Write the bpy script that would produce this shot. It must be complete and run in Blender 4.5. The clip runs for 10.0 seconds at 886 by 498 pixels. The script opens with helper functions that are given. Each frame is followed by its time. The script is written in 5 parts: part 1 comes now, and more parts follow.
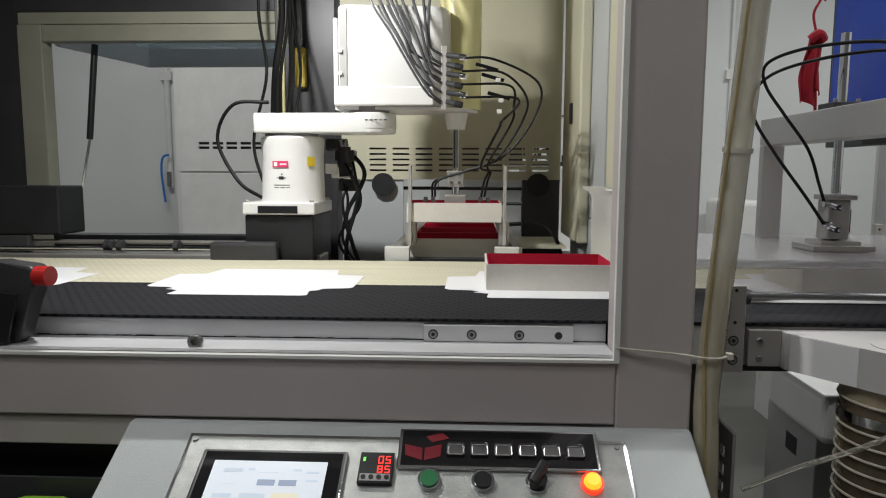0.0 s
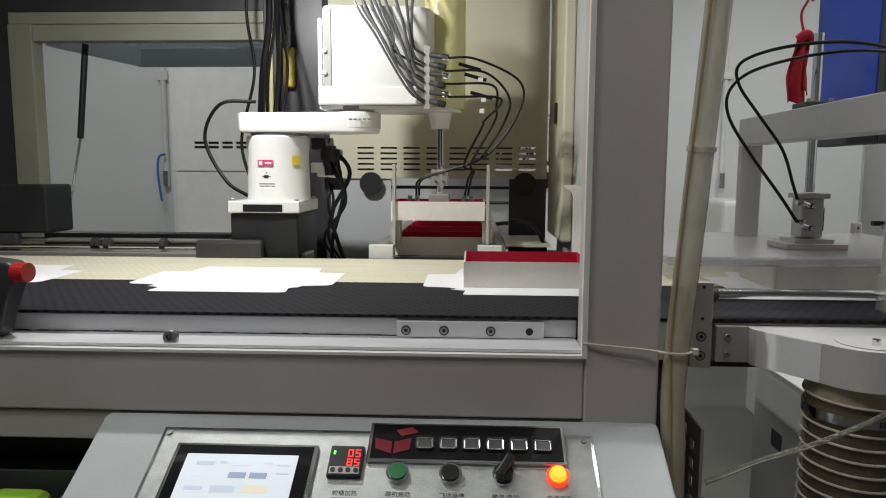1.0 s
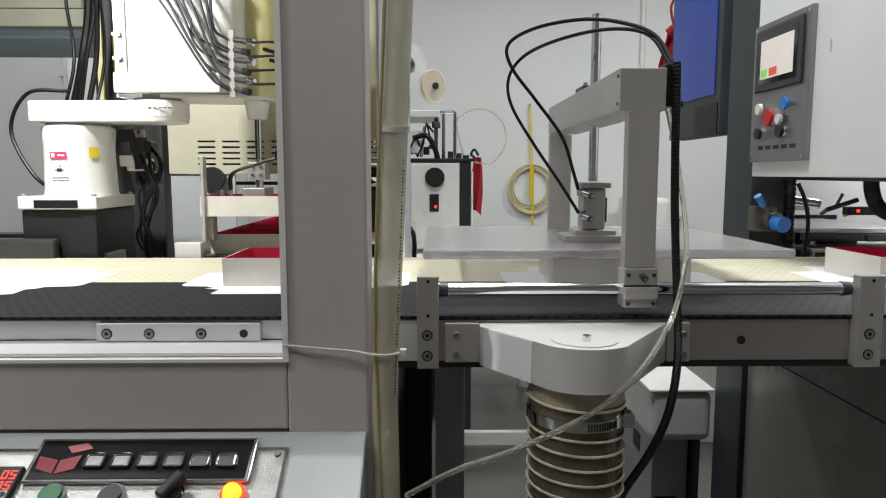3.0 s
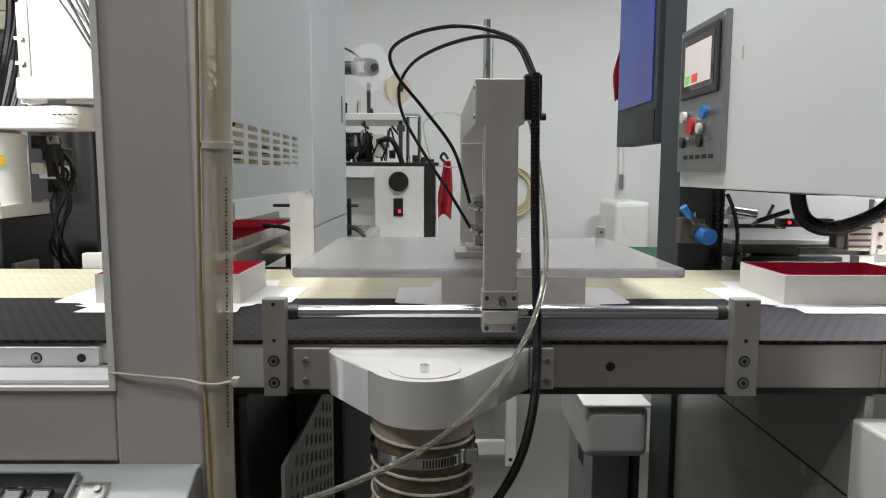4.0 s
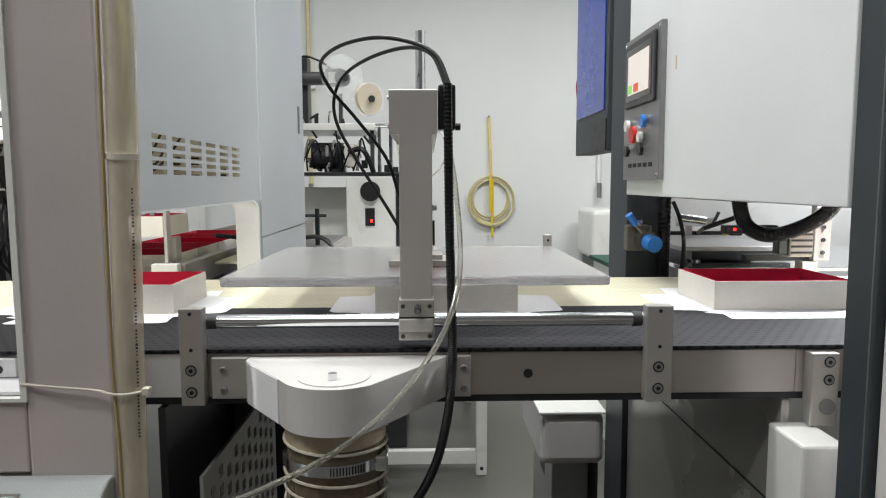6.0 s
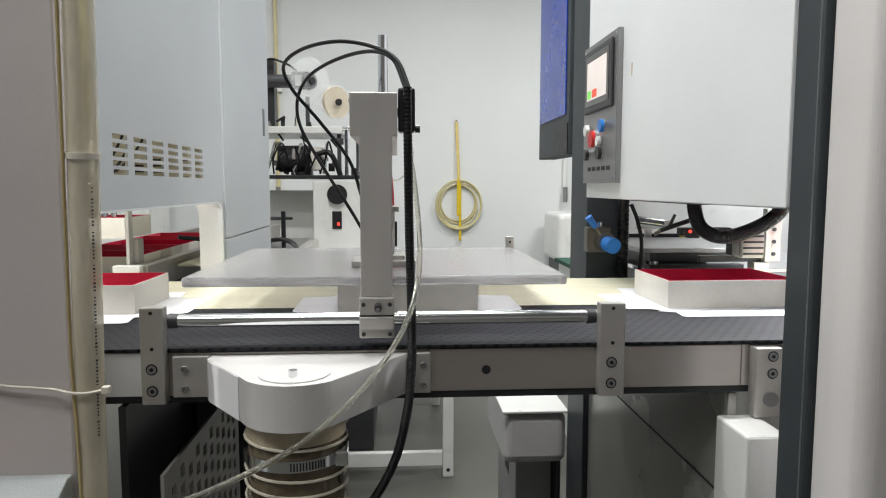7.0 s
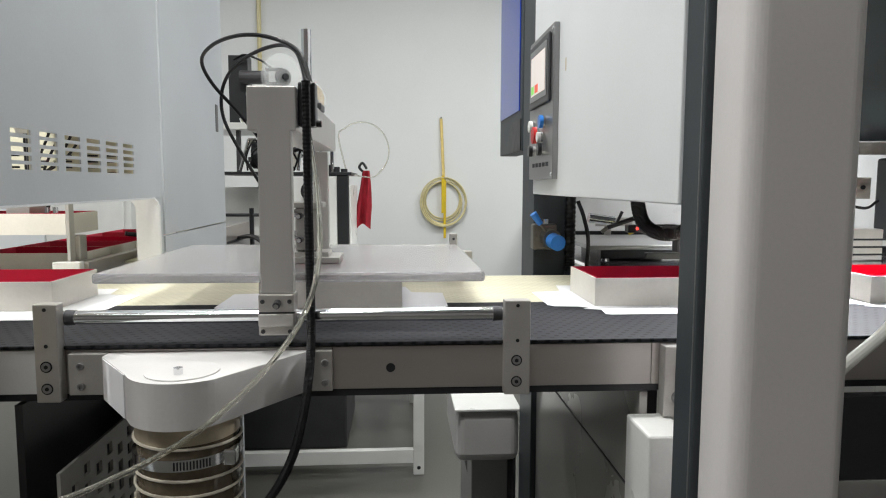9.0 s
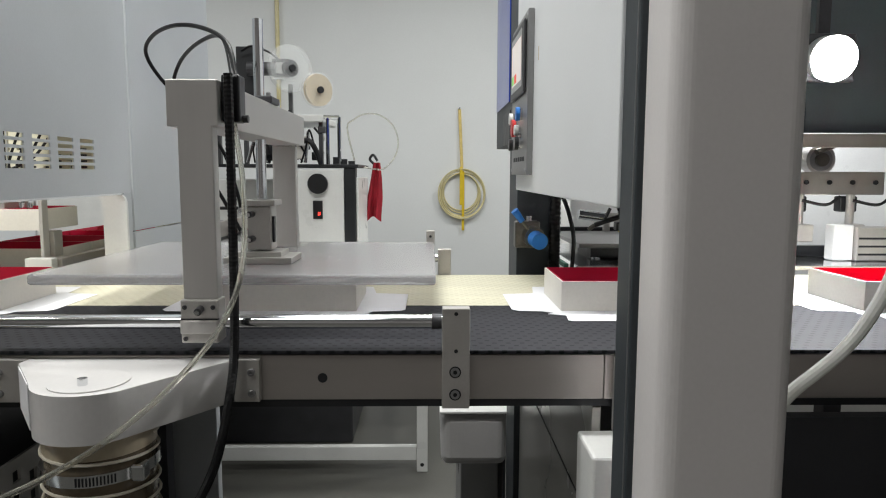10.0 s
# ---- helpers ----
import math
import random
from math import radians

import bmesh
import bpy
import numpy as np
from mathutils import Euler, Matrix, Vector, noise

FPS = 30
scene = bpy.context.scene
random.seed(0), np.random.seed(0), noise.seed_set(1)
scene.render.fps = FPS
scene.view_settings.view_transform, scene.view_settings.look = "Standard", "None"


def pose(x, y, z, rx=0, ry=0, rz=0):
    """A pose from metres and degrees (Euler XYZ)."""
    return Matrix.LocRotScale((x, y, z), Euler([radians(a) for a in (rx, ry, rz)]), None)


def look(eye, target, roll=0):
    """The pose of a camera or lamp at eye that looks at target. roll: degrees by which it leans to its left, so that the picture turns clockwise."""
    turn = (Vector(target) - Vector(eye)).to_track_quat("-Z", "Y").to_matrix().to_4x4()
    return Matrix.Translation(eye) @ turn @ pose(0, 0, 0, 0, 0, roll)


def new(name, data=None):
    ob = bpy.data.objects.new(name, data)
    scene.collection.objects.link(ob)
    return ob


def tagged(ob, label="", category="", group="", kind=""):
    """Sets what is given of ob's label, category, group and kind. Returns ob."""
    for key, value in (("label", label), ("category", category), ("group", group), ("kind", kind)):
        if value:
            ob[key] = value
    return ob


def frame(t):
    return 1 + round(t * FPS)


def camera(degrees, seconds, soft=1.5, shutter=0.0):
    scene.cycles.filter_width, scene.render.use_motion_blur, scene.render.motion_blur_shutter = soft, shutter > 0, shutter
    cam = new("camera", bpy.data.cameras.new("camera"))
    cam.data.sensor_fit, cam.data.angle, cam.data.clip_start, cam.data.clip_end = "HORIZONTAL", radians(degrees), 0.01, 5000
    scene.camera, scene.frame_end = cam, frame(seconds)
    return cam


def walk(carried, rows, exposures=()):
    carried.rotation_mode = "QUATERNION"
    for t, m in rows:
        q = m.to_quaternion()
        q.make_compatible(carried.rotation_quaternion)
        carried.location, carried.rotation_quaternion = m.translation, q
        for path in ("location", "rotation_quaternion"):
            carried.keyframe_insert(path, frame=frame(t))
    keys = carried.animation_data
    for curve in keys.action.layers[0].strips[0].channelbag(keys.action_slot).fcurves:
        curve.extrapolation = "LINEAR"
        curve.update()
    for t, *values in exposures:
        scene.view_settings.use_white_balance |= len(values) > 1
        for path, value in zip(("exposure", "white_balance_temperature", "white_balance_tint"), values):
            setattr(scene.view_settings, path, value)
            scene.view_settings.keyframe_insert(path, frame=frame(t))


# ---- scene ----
cam = camera(66.3, 10.0, soft=1.1)
METRES, EYE, TILT, LEAN, TURN = 1.08, 1.36, 0.0, 0.0, 2.5
ROWS = [
    (0.0, 0.0, 0.0, 0.0, 0.02, -6.53, -0.19),
    (0.5, 0.0112, -0.0073, -0.0008, 0.01, -6.54, -0.2),
    (1.0, 0.0403, -0.0145, -0.0022, 0.05, -6.54, -0.23),
    (1.5, 0.1068, -0.0187, -0.0061, 0.06, -6.54, -0.2),
    (2.0, 0.1896, -0.0223, -0.0149, -0.25, -6.33, -0.12),
    (2.5, 0.264, 0.0011, -0.0216, -1.9, -6.37, -0.07),
    (3.0, 0.3771, 0.0592, -0.0227, -3.33, -6.4, -0.02),
    (4.5, 0.6321, 0.1008, 0.0051, -2.73, -6.4, -0.22),
    (5.0, 0.6609, 0.1015, -0.0002, -2.58, -6.25, -0.16),
    (5.5, 0.6658, 0.0966, -0.0005, -2.82, -5.92, 0.02),
    (7.0, 0.6768, 0.0654, -0.0061, -6.33, -5.26, -0.06),
    (7.5, 0.7064, 0.0582, -0.007, -6.83, -5.22, -0.08),
    (8.0, 0.7371, 0.0588, -0.01, -7.03, -5.2, -0.1),
    (8.5, 0.772, 0.0609, -0.0091, -7.04, -5.26, -0.11),
    (9.0, 0.8022, 0.063, -0.0084, -6.32, -5.47, -0.15),
    (9.5, 0.845, 0.0866, -0.0019, -4.78, -5.92, -0.21),
    (10.0, 0.927, 0.1117, 0.0025, -3.53, -6.29, -0.18),
]
EXPOSURES = [(0.0, -0.76), (1.0, -0.74), (2.0, -0.76), (2.5, -0.46), (3.0, -0.22), (4.5, -0.23), (5.0, -0.24), (5.5, -0.06), (7.0, 0.2), (8.5, 0.14), (9.2, 0.12), (9.6, 0.06), (10.0, -0.10)]
walk(cam, [(t, pose(0, 0, EYE, TILT, LEAN, TURN) @ pose(METRES * x, METRES * y, METRES * z, 90 + pitch, roll, yaw)) for t, x, y, z, yaw, pitch, roll in ROWS], EXPOSURES)

# ---- light ----
world = bpy.data.worlds.new("world")
scene.world = world
world.use_nodes = True
world.node_tree.nodes["Background"].inputs[0].default_value = (0.8, 0.86, 0.95, 1)
world.node_tree.nodes["Background"].inputs[1].default_value = 0.15


def area_lamp(name, eye, target, sx, sy, watts, colour=(1, 1, 1)):
    data = bpy.data.lights.new(name, "AREA")
    data.shape, data.size, data.size_y, data.energy, data.color = "RECTANGLE", sx, sy, watts, colour
    ob = new(name, data)
    ob.matrix_world = look(eye, target)
    return ob


COOL = (0.98, 0.99, 0.965)
CEILING = ((-1.5, 0.15, 36), (0.1, -0.5, 20), (0.64, 1.3, 60), (0.8, 3.7, 40), (-2.6, 3.9, 48), (3.0, 3.9, 60))
for lx, ly, watts in CEILING:
    area_lamp("ceiling_lamp", (lx, ly, 3.55), (lx, ly + 0.001, 0), 1.2, 0.25, watts, COOL)
area_lamp("cell_lamp", (-0.60, 1.30, 2.06), (-0.36, 1.85, 1.2), 0.09, 0.04, 20, (1.0, 0.995, 0.97))
# Unseen fill lamp, added to brighten the rear inside of the wrapping machine.
area_lamp("rear_fill_lamp", (2.1, 2.25, 2.0), (2.1, 2.2, 1.0), 0.5, 0.08, 17, (0.97, 0.98, 1.0))
area_lamp("work_lamp", (1.797, 1.525, 1.588), (1.82, 1.2, 1.1), 0.14, 0.12, 26, (0.97, 0.98, 1.0))


# ---- materials ----
def mat(name, colour, rough=0.5, metal=0.0, vary=0.06, scale=9.0, grain=140.0, bump=0.05, coat=0.0, stretch=None, trans=0.0, ior=1.45, emit=0.0, spread=0.0):
    m = bpy.data.materials.new(name)
    m.use_nodes = True
    nt = m.node_tree
    b = nt.nodes["Principled BSDF"]
    tc = nt.nodes.new("ShaderNodeTexCoord")
    mp = nt.nodes.new("ShaderNodeMapping")
    nt.links.new(tc.outputs["Object"], mp.inputs[0])
    mp.inputs["Scale"].default_value = stretch or (1, 1, 1)
    n1, n2 = nt.nodes.new("ShaderNodeTexNoise"), nt.nodes.new("ShaderNodeTexNoise")
    n1.inputs["Scale"].default_value, n1.inputs["Detail"].default_value = scale, 5
    n2.inputs["Scale"].default_value, n2.inputs["Detail"].default_value = grain, 3
    for n in (n1, n2):
        nt.links.new(mp.outputs[0], n.inputs["Vector"])
    mix = nt.nodes.new("ShaderNodeMath")
    mix.operation = "MULTIPLY_ADD"
    nt.links.new(n1.outputs[0], mix.inputs[0])
    mix.inputs[1].default_value = 0.7
    half = nt.nodes.new("ShaderNodeMath")
    half.operation = "MULTIPLY"
    half.inputs[1].default_value = 0.3
    nt.links.new(n2.outputs[0], half.inputs[0])
    nt.links.new(half.outputs[0], mix.inputs[2])
    ramp = nt.nodes.new("ShaderNodeMapRange")
    ramp.inputs[1].default_value, ramp.inputs[2].default_value = 0.25, 0.75
    ramp.inputs[3].default_value, ramp.inputs[4].default_value = 1 - 2 * vary, 1 + vary
    nt.links.new(mix.outputs[0], ramp.inputs[0])
    hsv = nt.nodes.new("ShaderNodeHueSaturation")
    hsv.inputs["Color"].default_value = (*colour, 1)
    nt.links.new(ramp.outputs[0], hsv.inputs["Value"])
    if spread:
        info = nt.nodes.new("ShaderNodeObjectInfo")
        r2 = nt.nodes.new("ShaderNodeMapRange")
        r2.inputs[3].default_value, r2.inputs[4].default_value = 1 - spread, 1 + spread * 0.5
        nt.links.new(info.outputs["Random"], r2.inputs[0])
        nt.links.new(r2.outputs[0], hsv.inputs["Saturation"])
    nt.links.new(hsv.outputs[0], b.inputs["Base Color"])
    rr = nt.nodes.new("ShaderNodeMapRange")
    rr.inputs[3].default_value, rr.inputs[4].default_value = max(0.02, rough - 0.08), min(1, rough + 0.08)
    nt.links.new(n1.outputs[0], rr.inputs[0])
    nt.links.new(rr.outputs[0], b.inputs["Roughness"])
    b.inputs["Metallic"].default_value = metal
    b.inputs["Coat Weight"].default_value = coat
    b.inputs["Transmission Weight"].default_value, b.inputs["IOR"].default_value = trans, ior
    if bump:
        bp = nt.nodes.new("ShaderNodeBump")
        bp.inputs["Strength"].default_value, bp.inputs["Distance"].default_value = bump, 0.002
        nt.links.new(n2.outputs[0], bp.inputs["Height"])
        nt.links.new(bp.outputs[0], b.inputs["Normal"])
    if emit:
        b.inputs["Emission Color"].default_value = (*colour, 1)
        b.inputs["Emission Strength"].default_value = emit
    return m


FRAME = mat("painted_grey_frame", (0.51, 0.467, 0.46), 0.42, 0.0, 0.05, 5, 220, 0.05)
POST2 = mat("painted_light_post", (0.66, 0.63, 0.62), 0.4, 0.0, 0.04, 4, 220, 0.04)
PANEL = mat("painted_panel_blue_grey", (0.52, 0.545, 0.565), 0.38, 0.0, 0.05, 3, 260, 0.04)
PANEL_IN = mat("painted_panel_inside", (0.62, 0.60, 0.455), 0.45, 0.0, 0.06, 4, 200, 0.04)
CAB2 = mat("painted_cabinet_white", (0.79, 0.805, 0.815), 0.36, 0.0, 0.04, 3, 260, 0.04)
WHITE = mat("white_enamel", (0.78, 0.78, 0.76), 0.3, 0.0, 0.05, 8, 180, 0.03)
ROBOT = mat("robot_white_plastic", (0.80, 0.80, 0.785), 0.32, 0.0, 0.03, 8, 300, 0.02, coat=0.2)
CONSOLE = mat("hammered_console_paint", (0.46, 0.49, 0.495), 0.32, 0.0, 0.05, 6, 330, 0.35)
PLATE = mat("galvanised_control_plate", (0.40, 0.41, 0.395), 0.38, 0.45, 0.16, 40, 520, 0.4)
STEEL2 = mat("dull_control_plate", (0.31, 0.31, 0.31), 0.35, 0.7, 0.08, 12, 260, 0.06)
ALU = mat("brushed_aluminium", (0.47, 0.44, 0.415), 0.36, 0.8, 0.05, 5, 300, 0.04, stretch=(1, 4, 6))
ALU_V = mat("brushed_aluminium_upright", (0.60, 0.58, 0.56), 0.38, 0.5, 0.03, 6, 300, 0.03, stretch=(10, 10, 1))
CAST = mat("machined_aluminium_block", (0.53, 0.51, 0.485), 0.36, 0.6, 0.07, 20, 300, 0.06)
CHROME = mat("polished_chrome", (0.75, 0.76, 0.78), 0.12, 1.0, 0.04, 10, 200, 0.0)
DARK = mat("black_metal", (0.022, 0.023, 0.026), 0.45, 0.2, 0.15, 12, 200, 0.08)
DARK_GREY = mat("dark_grey_metal", (0.065, 0.065, 0.07), 0.4, 0.3, 0.12, 10, 220, 0.06)
CHARCOAL = mat("charcoal_gasket_frame", (0.040, 0.048, 0.054), 0.5, 0.0, 0.12, 12, 200, 0.06)
RUBBER = mat("black_rubber", (0.008, 0.008, 0.009), 0.38, 0.0, 0.15, 30, 300, 0.05)
BOXRED = mat("red_flock_lining", (0.52, 0.008, 0.05), 0.8, 0.0, 0.10, 20, 400, 0.12, spread=0.08)
BOXOUT = mat("cream_board", (0.74, 0.71, 0.655), 0.65, 0.0, 0.06, 10, 200, 0.06)
PAPER = mat("white_wrap_paper", (0.84, 0.84, 0.86), 0.55, 0.0, 0.03, 8, 200, 0.02)
SCREEN_W = mat("lit_screen", (0.80, 0.86, 0.95), 0.3, 0.0, 0.02, 8, 200, 0.0, emit=0.42)
SCREEN_P = mat("lit_screen_warm", (0.80, 0.72, 0.68), 0.3, 0.0, 0.05, 8, 200, 0.0, emit=0.3)
SCREEN_BAR = mat("screen_marks", (0.35, 0.42, 0.58), 0.4, 0.0, 0.02, 8, 200, 0.0, emit=0.25)
SCREEN_PALE = mat("screen_pale_field", (0.62, 0.68, 0.80), 0.4, 0.0, 0.02, 8, 200, 0.0, emit=0.36)
SCREEN_CREAM = mat("screen_cream_field", (0.86, 0.78, 0.60), 0.4, 0.0, 0.02, 8, 200, 0.0, emit=0.38)
SCREEN_GREEN = mat("screen_green_field", (0.25, 0.7, 0.12), 0.4, 0.0, 0.02, 8, 200, 0.0, emit=0.3)
SCREEN_RED = mat("screen_red_field", (0.8, 0.10, 0.05), 0.4, 0.0, 0.02, 8, 200, 0.0, emit=0.3)
LED_RED = mat("red_led", (1.0, 0.03, 0.02), 0.4, 0.0, 0.0, 8, 200, 0.0, emit=3.0)
LED_GREEN = mat("green_led", (0.15, 1.0, 0.10), 0.4, 0.0, 0.0, 8, 200, 0.0, emit=1.5)
LAMP_RED = mat("red_lamp_rim", (1.0, 0.06, 0.02), 0.25, 0.0, 0.0, 8, 200, 0.0, emit=1.6)
LAMP_ORANGE = mat("orange_lamp_core", (1.0, 0.33, 0.02), 0.25, 0.0, 0.0, 8, 200, 0.0, emit=3.0)
GREEN_BTN = mat("green_button_cap", (0.02, 0.17, 0.06), 0.35, 0.0, 0.05, 20, 200, 0.0)
BLACK_PL = mat("black_plastic", (0.018, 0.018, 0.02), 0.3, 0.0, 0.08, 20, 300, 0.03)
GLOSS_BLACK = mat("gloss_black_nameplate", (0.008, 0.008, 0.010), 0.10, 0.0, 0.05, 20, 200, 0.0, coat=0.6)
MAROON = mat("maroon_emblem", (0.22, 0.025, 0.035), 0.25, 0.2, 0.06, 20, 200, 0.0)
BLUE_PL = mat("blue_plastic", (0.03, 0.20, 0.62), 0.35, 0.0, 0.06, 20, 200, 0.0)
BLUE_FILM = mat("blue_protective_film", (0.012, 0.05, 0.36), 0.13, 0.0, 0.10, 4, 60, 0.03)
RED_PL = mat("red_plastic", (0.55, 0.02, 0.02), 0.35, 0.0, 0.06, 20, 200, 0.0)
RED_CLOTH = mat("red_cloth", (0.30, 0.008, 0.020), 0.85, 0.0, 0.15, 30, 300, 0.2)
YELLOW = mat("yellow_strap", (0.72, 0.52, 0.02), 0.5, 0.0, 0.10, 30, 200, 0.05)
PALE_YELLOW = mat("aged_pvc_hose", (0.62, 0.55, 0.30), 0.35, 0.0, 0.10, 20, 200, 0.0)
PVC = mat("aged_clear_pvc_pipe", (0.66, 0.60, 0.46), 0.16, 0.0, 0.14, 6, 120, 0.02, coat=0.4, stretch=(1, 1, 0.3))
PVC.node_tree.nodes["Principled BSDF"].inputs["Alpha"].default_value = 0.62
STRING = mat("pale_yellow_string", (0.78, 0.60, 0.22), 0.6, 0.0, 0.12, 20, 200, 0.05)
GREY_BOX = mat("dull_grey_enamel", (0.36, 0.36, 0.355), 0.4, 0.0, 0.06, 6, 200, 0.04)
# Charcoal lifted to blue-grey to hold some flare of the work light.
TEAL_PANEL = mat("flare_lightened_panel", (0.10, 0.125, 0.14), 0.4, 0.0, 0.10, 6, 200, 0.05)
# Inside cream about halved: the hatch frame's shade is in this colour.
HATCH_FRAME = mat("shaded_hatch_frame", (0.31, 0.31, 0.245), 0.5, 0.0, 0.10, 6, 200, 0.05)
CORD = mat("amber_cord", (0.42, 0.33, 0.16), 0.5, 0.0, 0.10, 20, 200, 0.05)
TIE = mat("nylon_tie", (0.62, 0.58, 0.50), 0.5, 0.0, 0.05, 20, 200, 0.0)
CLEAR_TUBE = mat("clear_pu_tube", (0.90, 0.89, 0.80), 0.10, 0.0, 0.03, 20, 200, 0.0, trans=0.88)
ACRYLIC = mat("scuffed_acrylic", (0.83, 0.82, 0.835), 0.24, 0.0, 0.02, 5, 200, 0.0, trans=0.84, ior=1.42)
ACRYLIC.node_tree.links.remove(ACRYLIC.node_tree.nodes["Principled BSDF"].inputs["Roughness"].links[0])
ACRYLIC.node_tree.nodes["Principled BSDF"].inputs["Roughness"].default_value = 0.24
CUFF = mat("tan_duct_cuff", (0.46, 0.39, 0.28), 0.3, 0.0, 0.15, 14, 120, 0.1, coat=0.3)
FLEX = mat("dark_grey_flex_duct", (0.045, 0.045, 0.048), 0.25, 0.0, 0.10, 20, 200, 0.05)
HOSE_FILM = mat("smoked_duct_film", (0.20, 0.155, 0.10), 0.14, 0.0, 0.3, 14, 120, 0.25, coat=0.5, trans=0.3)
HOSE_WIRE = mat("duct_wire_coil", (0.62, 0.57, 0.48), 0.4, 0.0, 0.10, 20, 200, 0.0)
WALL = mat("white_wall_paint", (0.735, 0.75, 0.752), 0.7, 0.0, 0.035, 1.2, 90, 0.05)
FLOOR = mat("grey_epoxy_floor", (0.105, 0.103, 0.092), 0.4, 0.0, 0.14, 2.5, 120, 0.04)
HOOD = mat("pale_grey_enamel", (0.60, 0.585, 0.575), 0.34, 0.0, 0.05, 8, 180, 0.03)
GREY_WALL = mat("grey_wall_paint", (0.30, 0.28, 0.27), 0.7, 0.0, 0.04, 1.5, 90, 0.05)
# Paler copy of the aluminium with the cell lamp's light in its colour.
ALU_LIGHT = mat("lit_aluminium", (0.68, 0.68, 0.70), 0.42, 0.25, 0.06, 6, 260, 0.04, stretch=(1, 4, 6))
MILKY = mat("milky_plastic", (0.78, 0.79, 0.74), 0.25, 0.0, 0.05, 10, 200, 0.0)
LETTER = mat("smoked_chrome", (0.34, 0.34, 0.35), 0.2, 0.9, 0.08, 20, 200, 0.0)
# Yellow light on the screw cover painted in; yellow_strip borrows the tone.
COVER_Y = mat("yellow_lit_plastic", (0.74, 0.69, 0.36), 0.25, 0.0, 0.05, 6, 200, 0.0, coat=0.3)
GREY_BAND = mat("grey_plastic_band", (0.42, 0.42, 0.41), 0.4, 0.0, 0.05, 10, 200, 0.02)
HOSE_GREY = mat("smoky_air_tube", (0.10, 0.10, 0.11), 0.2, 0.0, 0.05, 10, 200, 0.0)
GRILLE = mat("grey_perforated_sheet", (0.40, 0.39, 0.37), 0.4, 0.1, 0.06, 6, 200, 0.04)
CEIL = mat("white_ceiling", (0.75, 0.75, 0.75), 0.8, 0.0, 0.03, 2, 90, 0.03)
LOWPANEL = mat("satin_taupe_panel", (0.42, 0.41, 0.385), 0.28, 0.1, 0.05, 3, 260, 0.03)
TEAL = mat("green_mat", (0.012, 0.07, 0.045), 0.7, 0.0, 0.10, 20, 300, 0.1)
PINK = mat("pink_warning_label", (0.70, 0.04, 0.14), 0.45, 0.0, 0.03, 20, 200, 0.0)
LABEL_Y = mat("yellow_label", (0.75, 0.55, 0.03), 0.45, 0.0, 0.03, 20, 200, 0.0)
GOLD = mat("yellow_cable_mesh", (0.55, 0.42, 0.08), 0.5, 0.2, 0.2, 40, 200, 0.2)
INK = mat("dark_print", (0.03, 0.03, 0.035), 0.6, 0.0, 0.05, 20, 200, 0.0)
BRASS = mat("dull_bronze_valve", (0.17, 0.16, 0.135), 0.38, 0.75, 0.2, 30, 200, 0.1)
HATCH_GLASS = mat("tinted_hatch_glass", (0.55, 0.66, 0.74), 0.08, 0.0, 0.05, 6, 200, 0.0, trans=0.9)
LIME = mat("lime_green_plastic", (0.32, 0.62, 0.05), 0.4, 0.0, 0.05, 20, 200, 0.0)
REEL = mat("tape_reel_amber", (0.60, 0.49, 0.33), 0.35, 0.0, 0.08, 20, 200, 0.0)
REEL_CLEAR = mat("clear_reel_disc", (0.80, 0.82, 0.82), 0.15, 0.0, 0.03, 20, 200, 0.0)
REEL_CLEAR.node_tree.nodes["Principled BSDF"].inputs["Alpha"].default_value = 0.14
for soft_black in (RUBBER,):
    soft_black.node_tree.nodes["Principled BSDF"].inputs["Specular IOR Level"].default_value = 0.3
LAMP_FACE = mat("lamp_diffuser", (1.0, 1.0, 1.0), 0.4, 0.0, 0.0, 8, 200, 0.0, emit=30.0)
TUBE_FACE = mat("tube_diffuser", (1.0, 1.0, 1.0), 0.4, 0.0, 0.0, 8, 200, 0.0, emit=4.0)


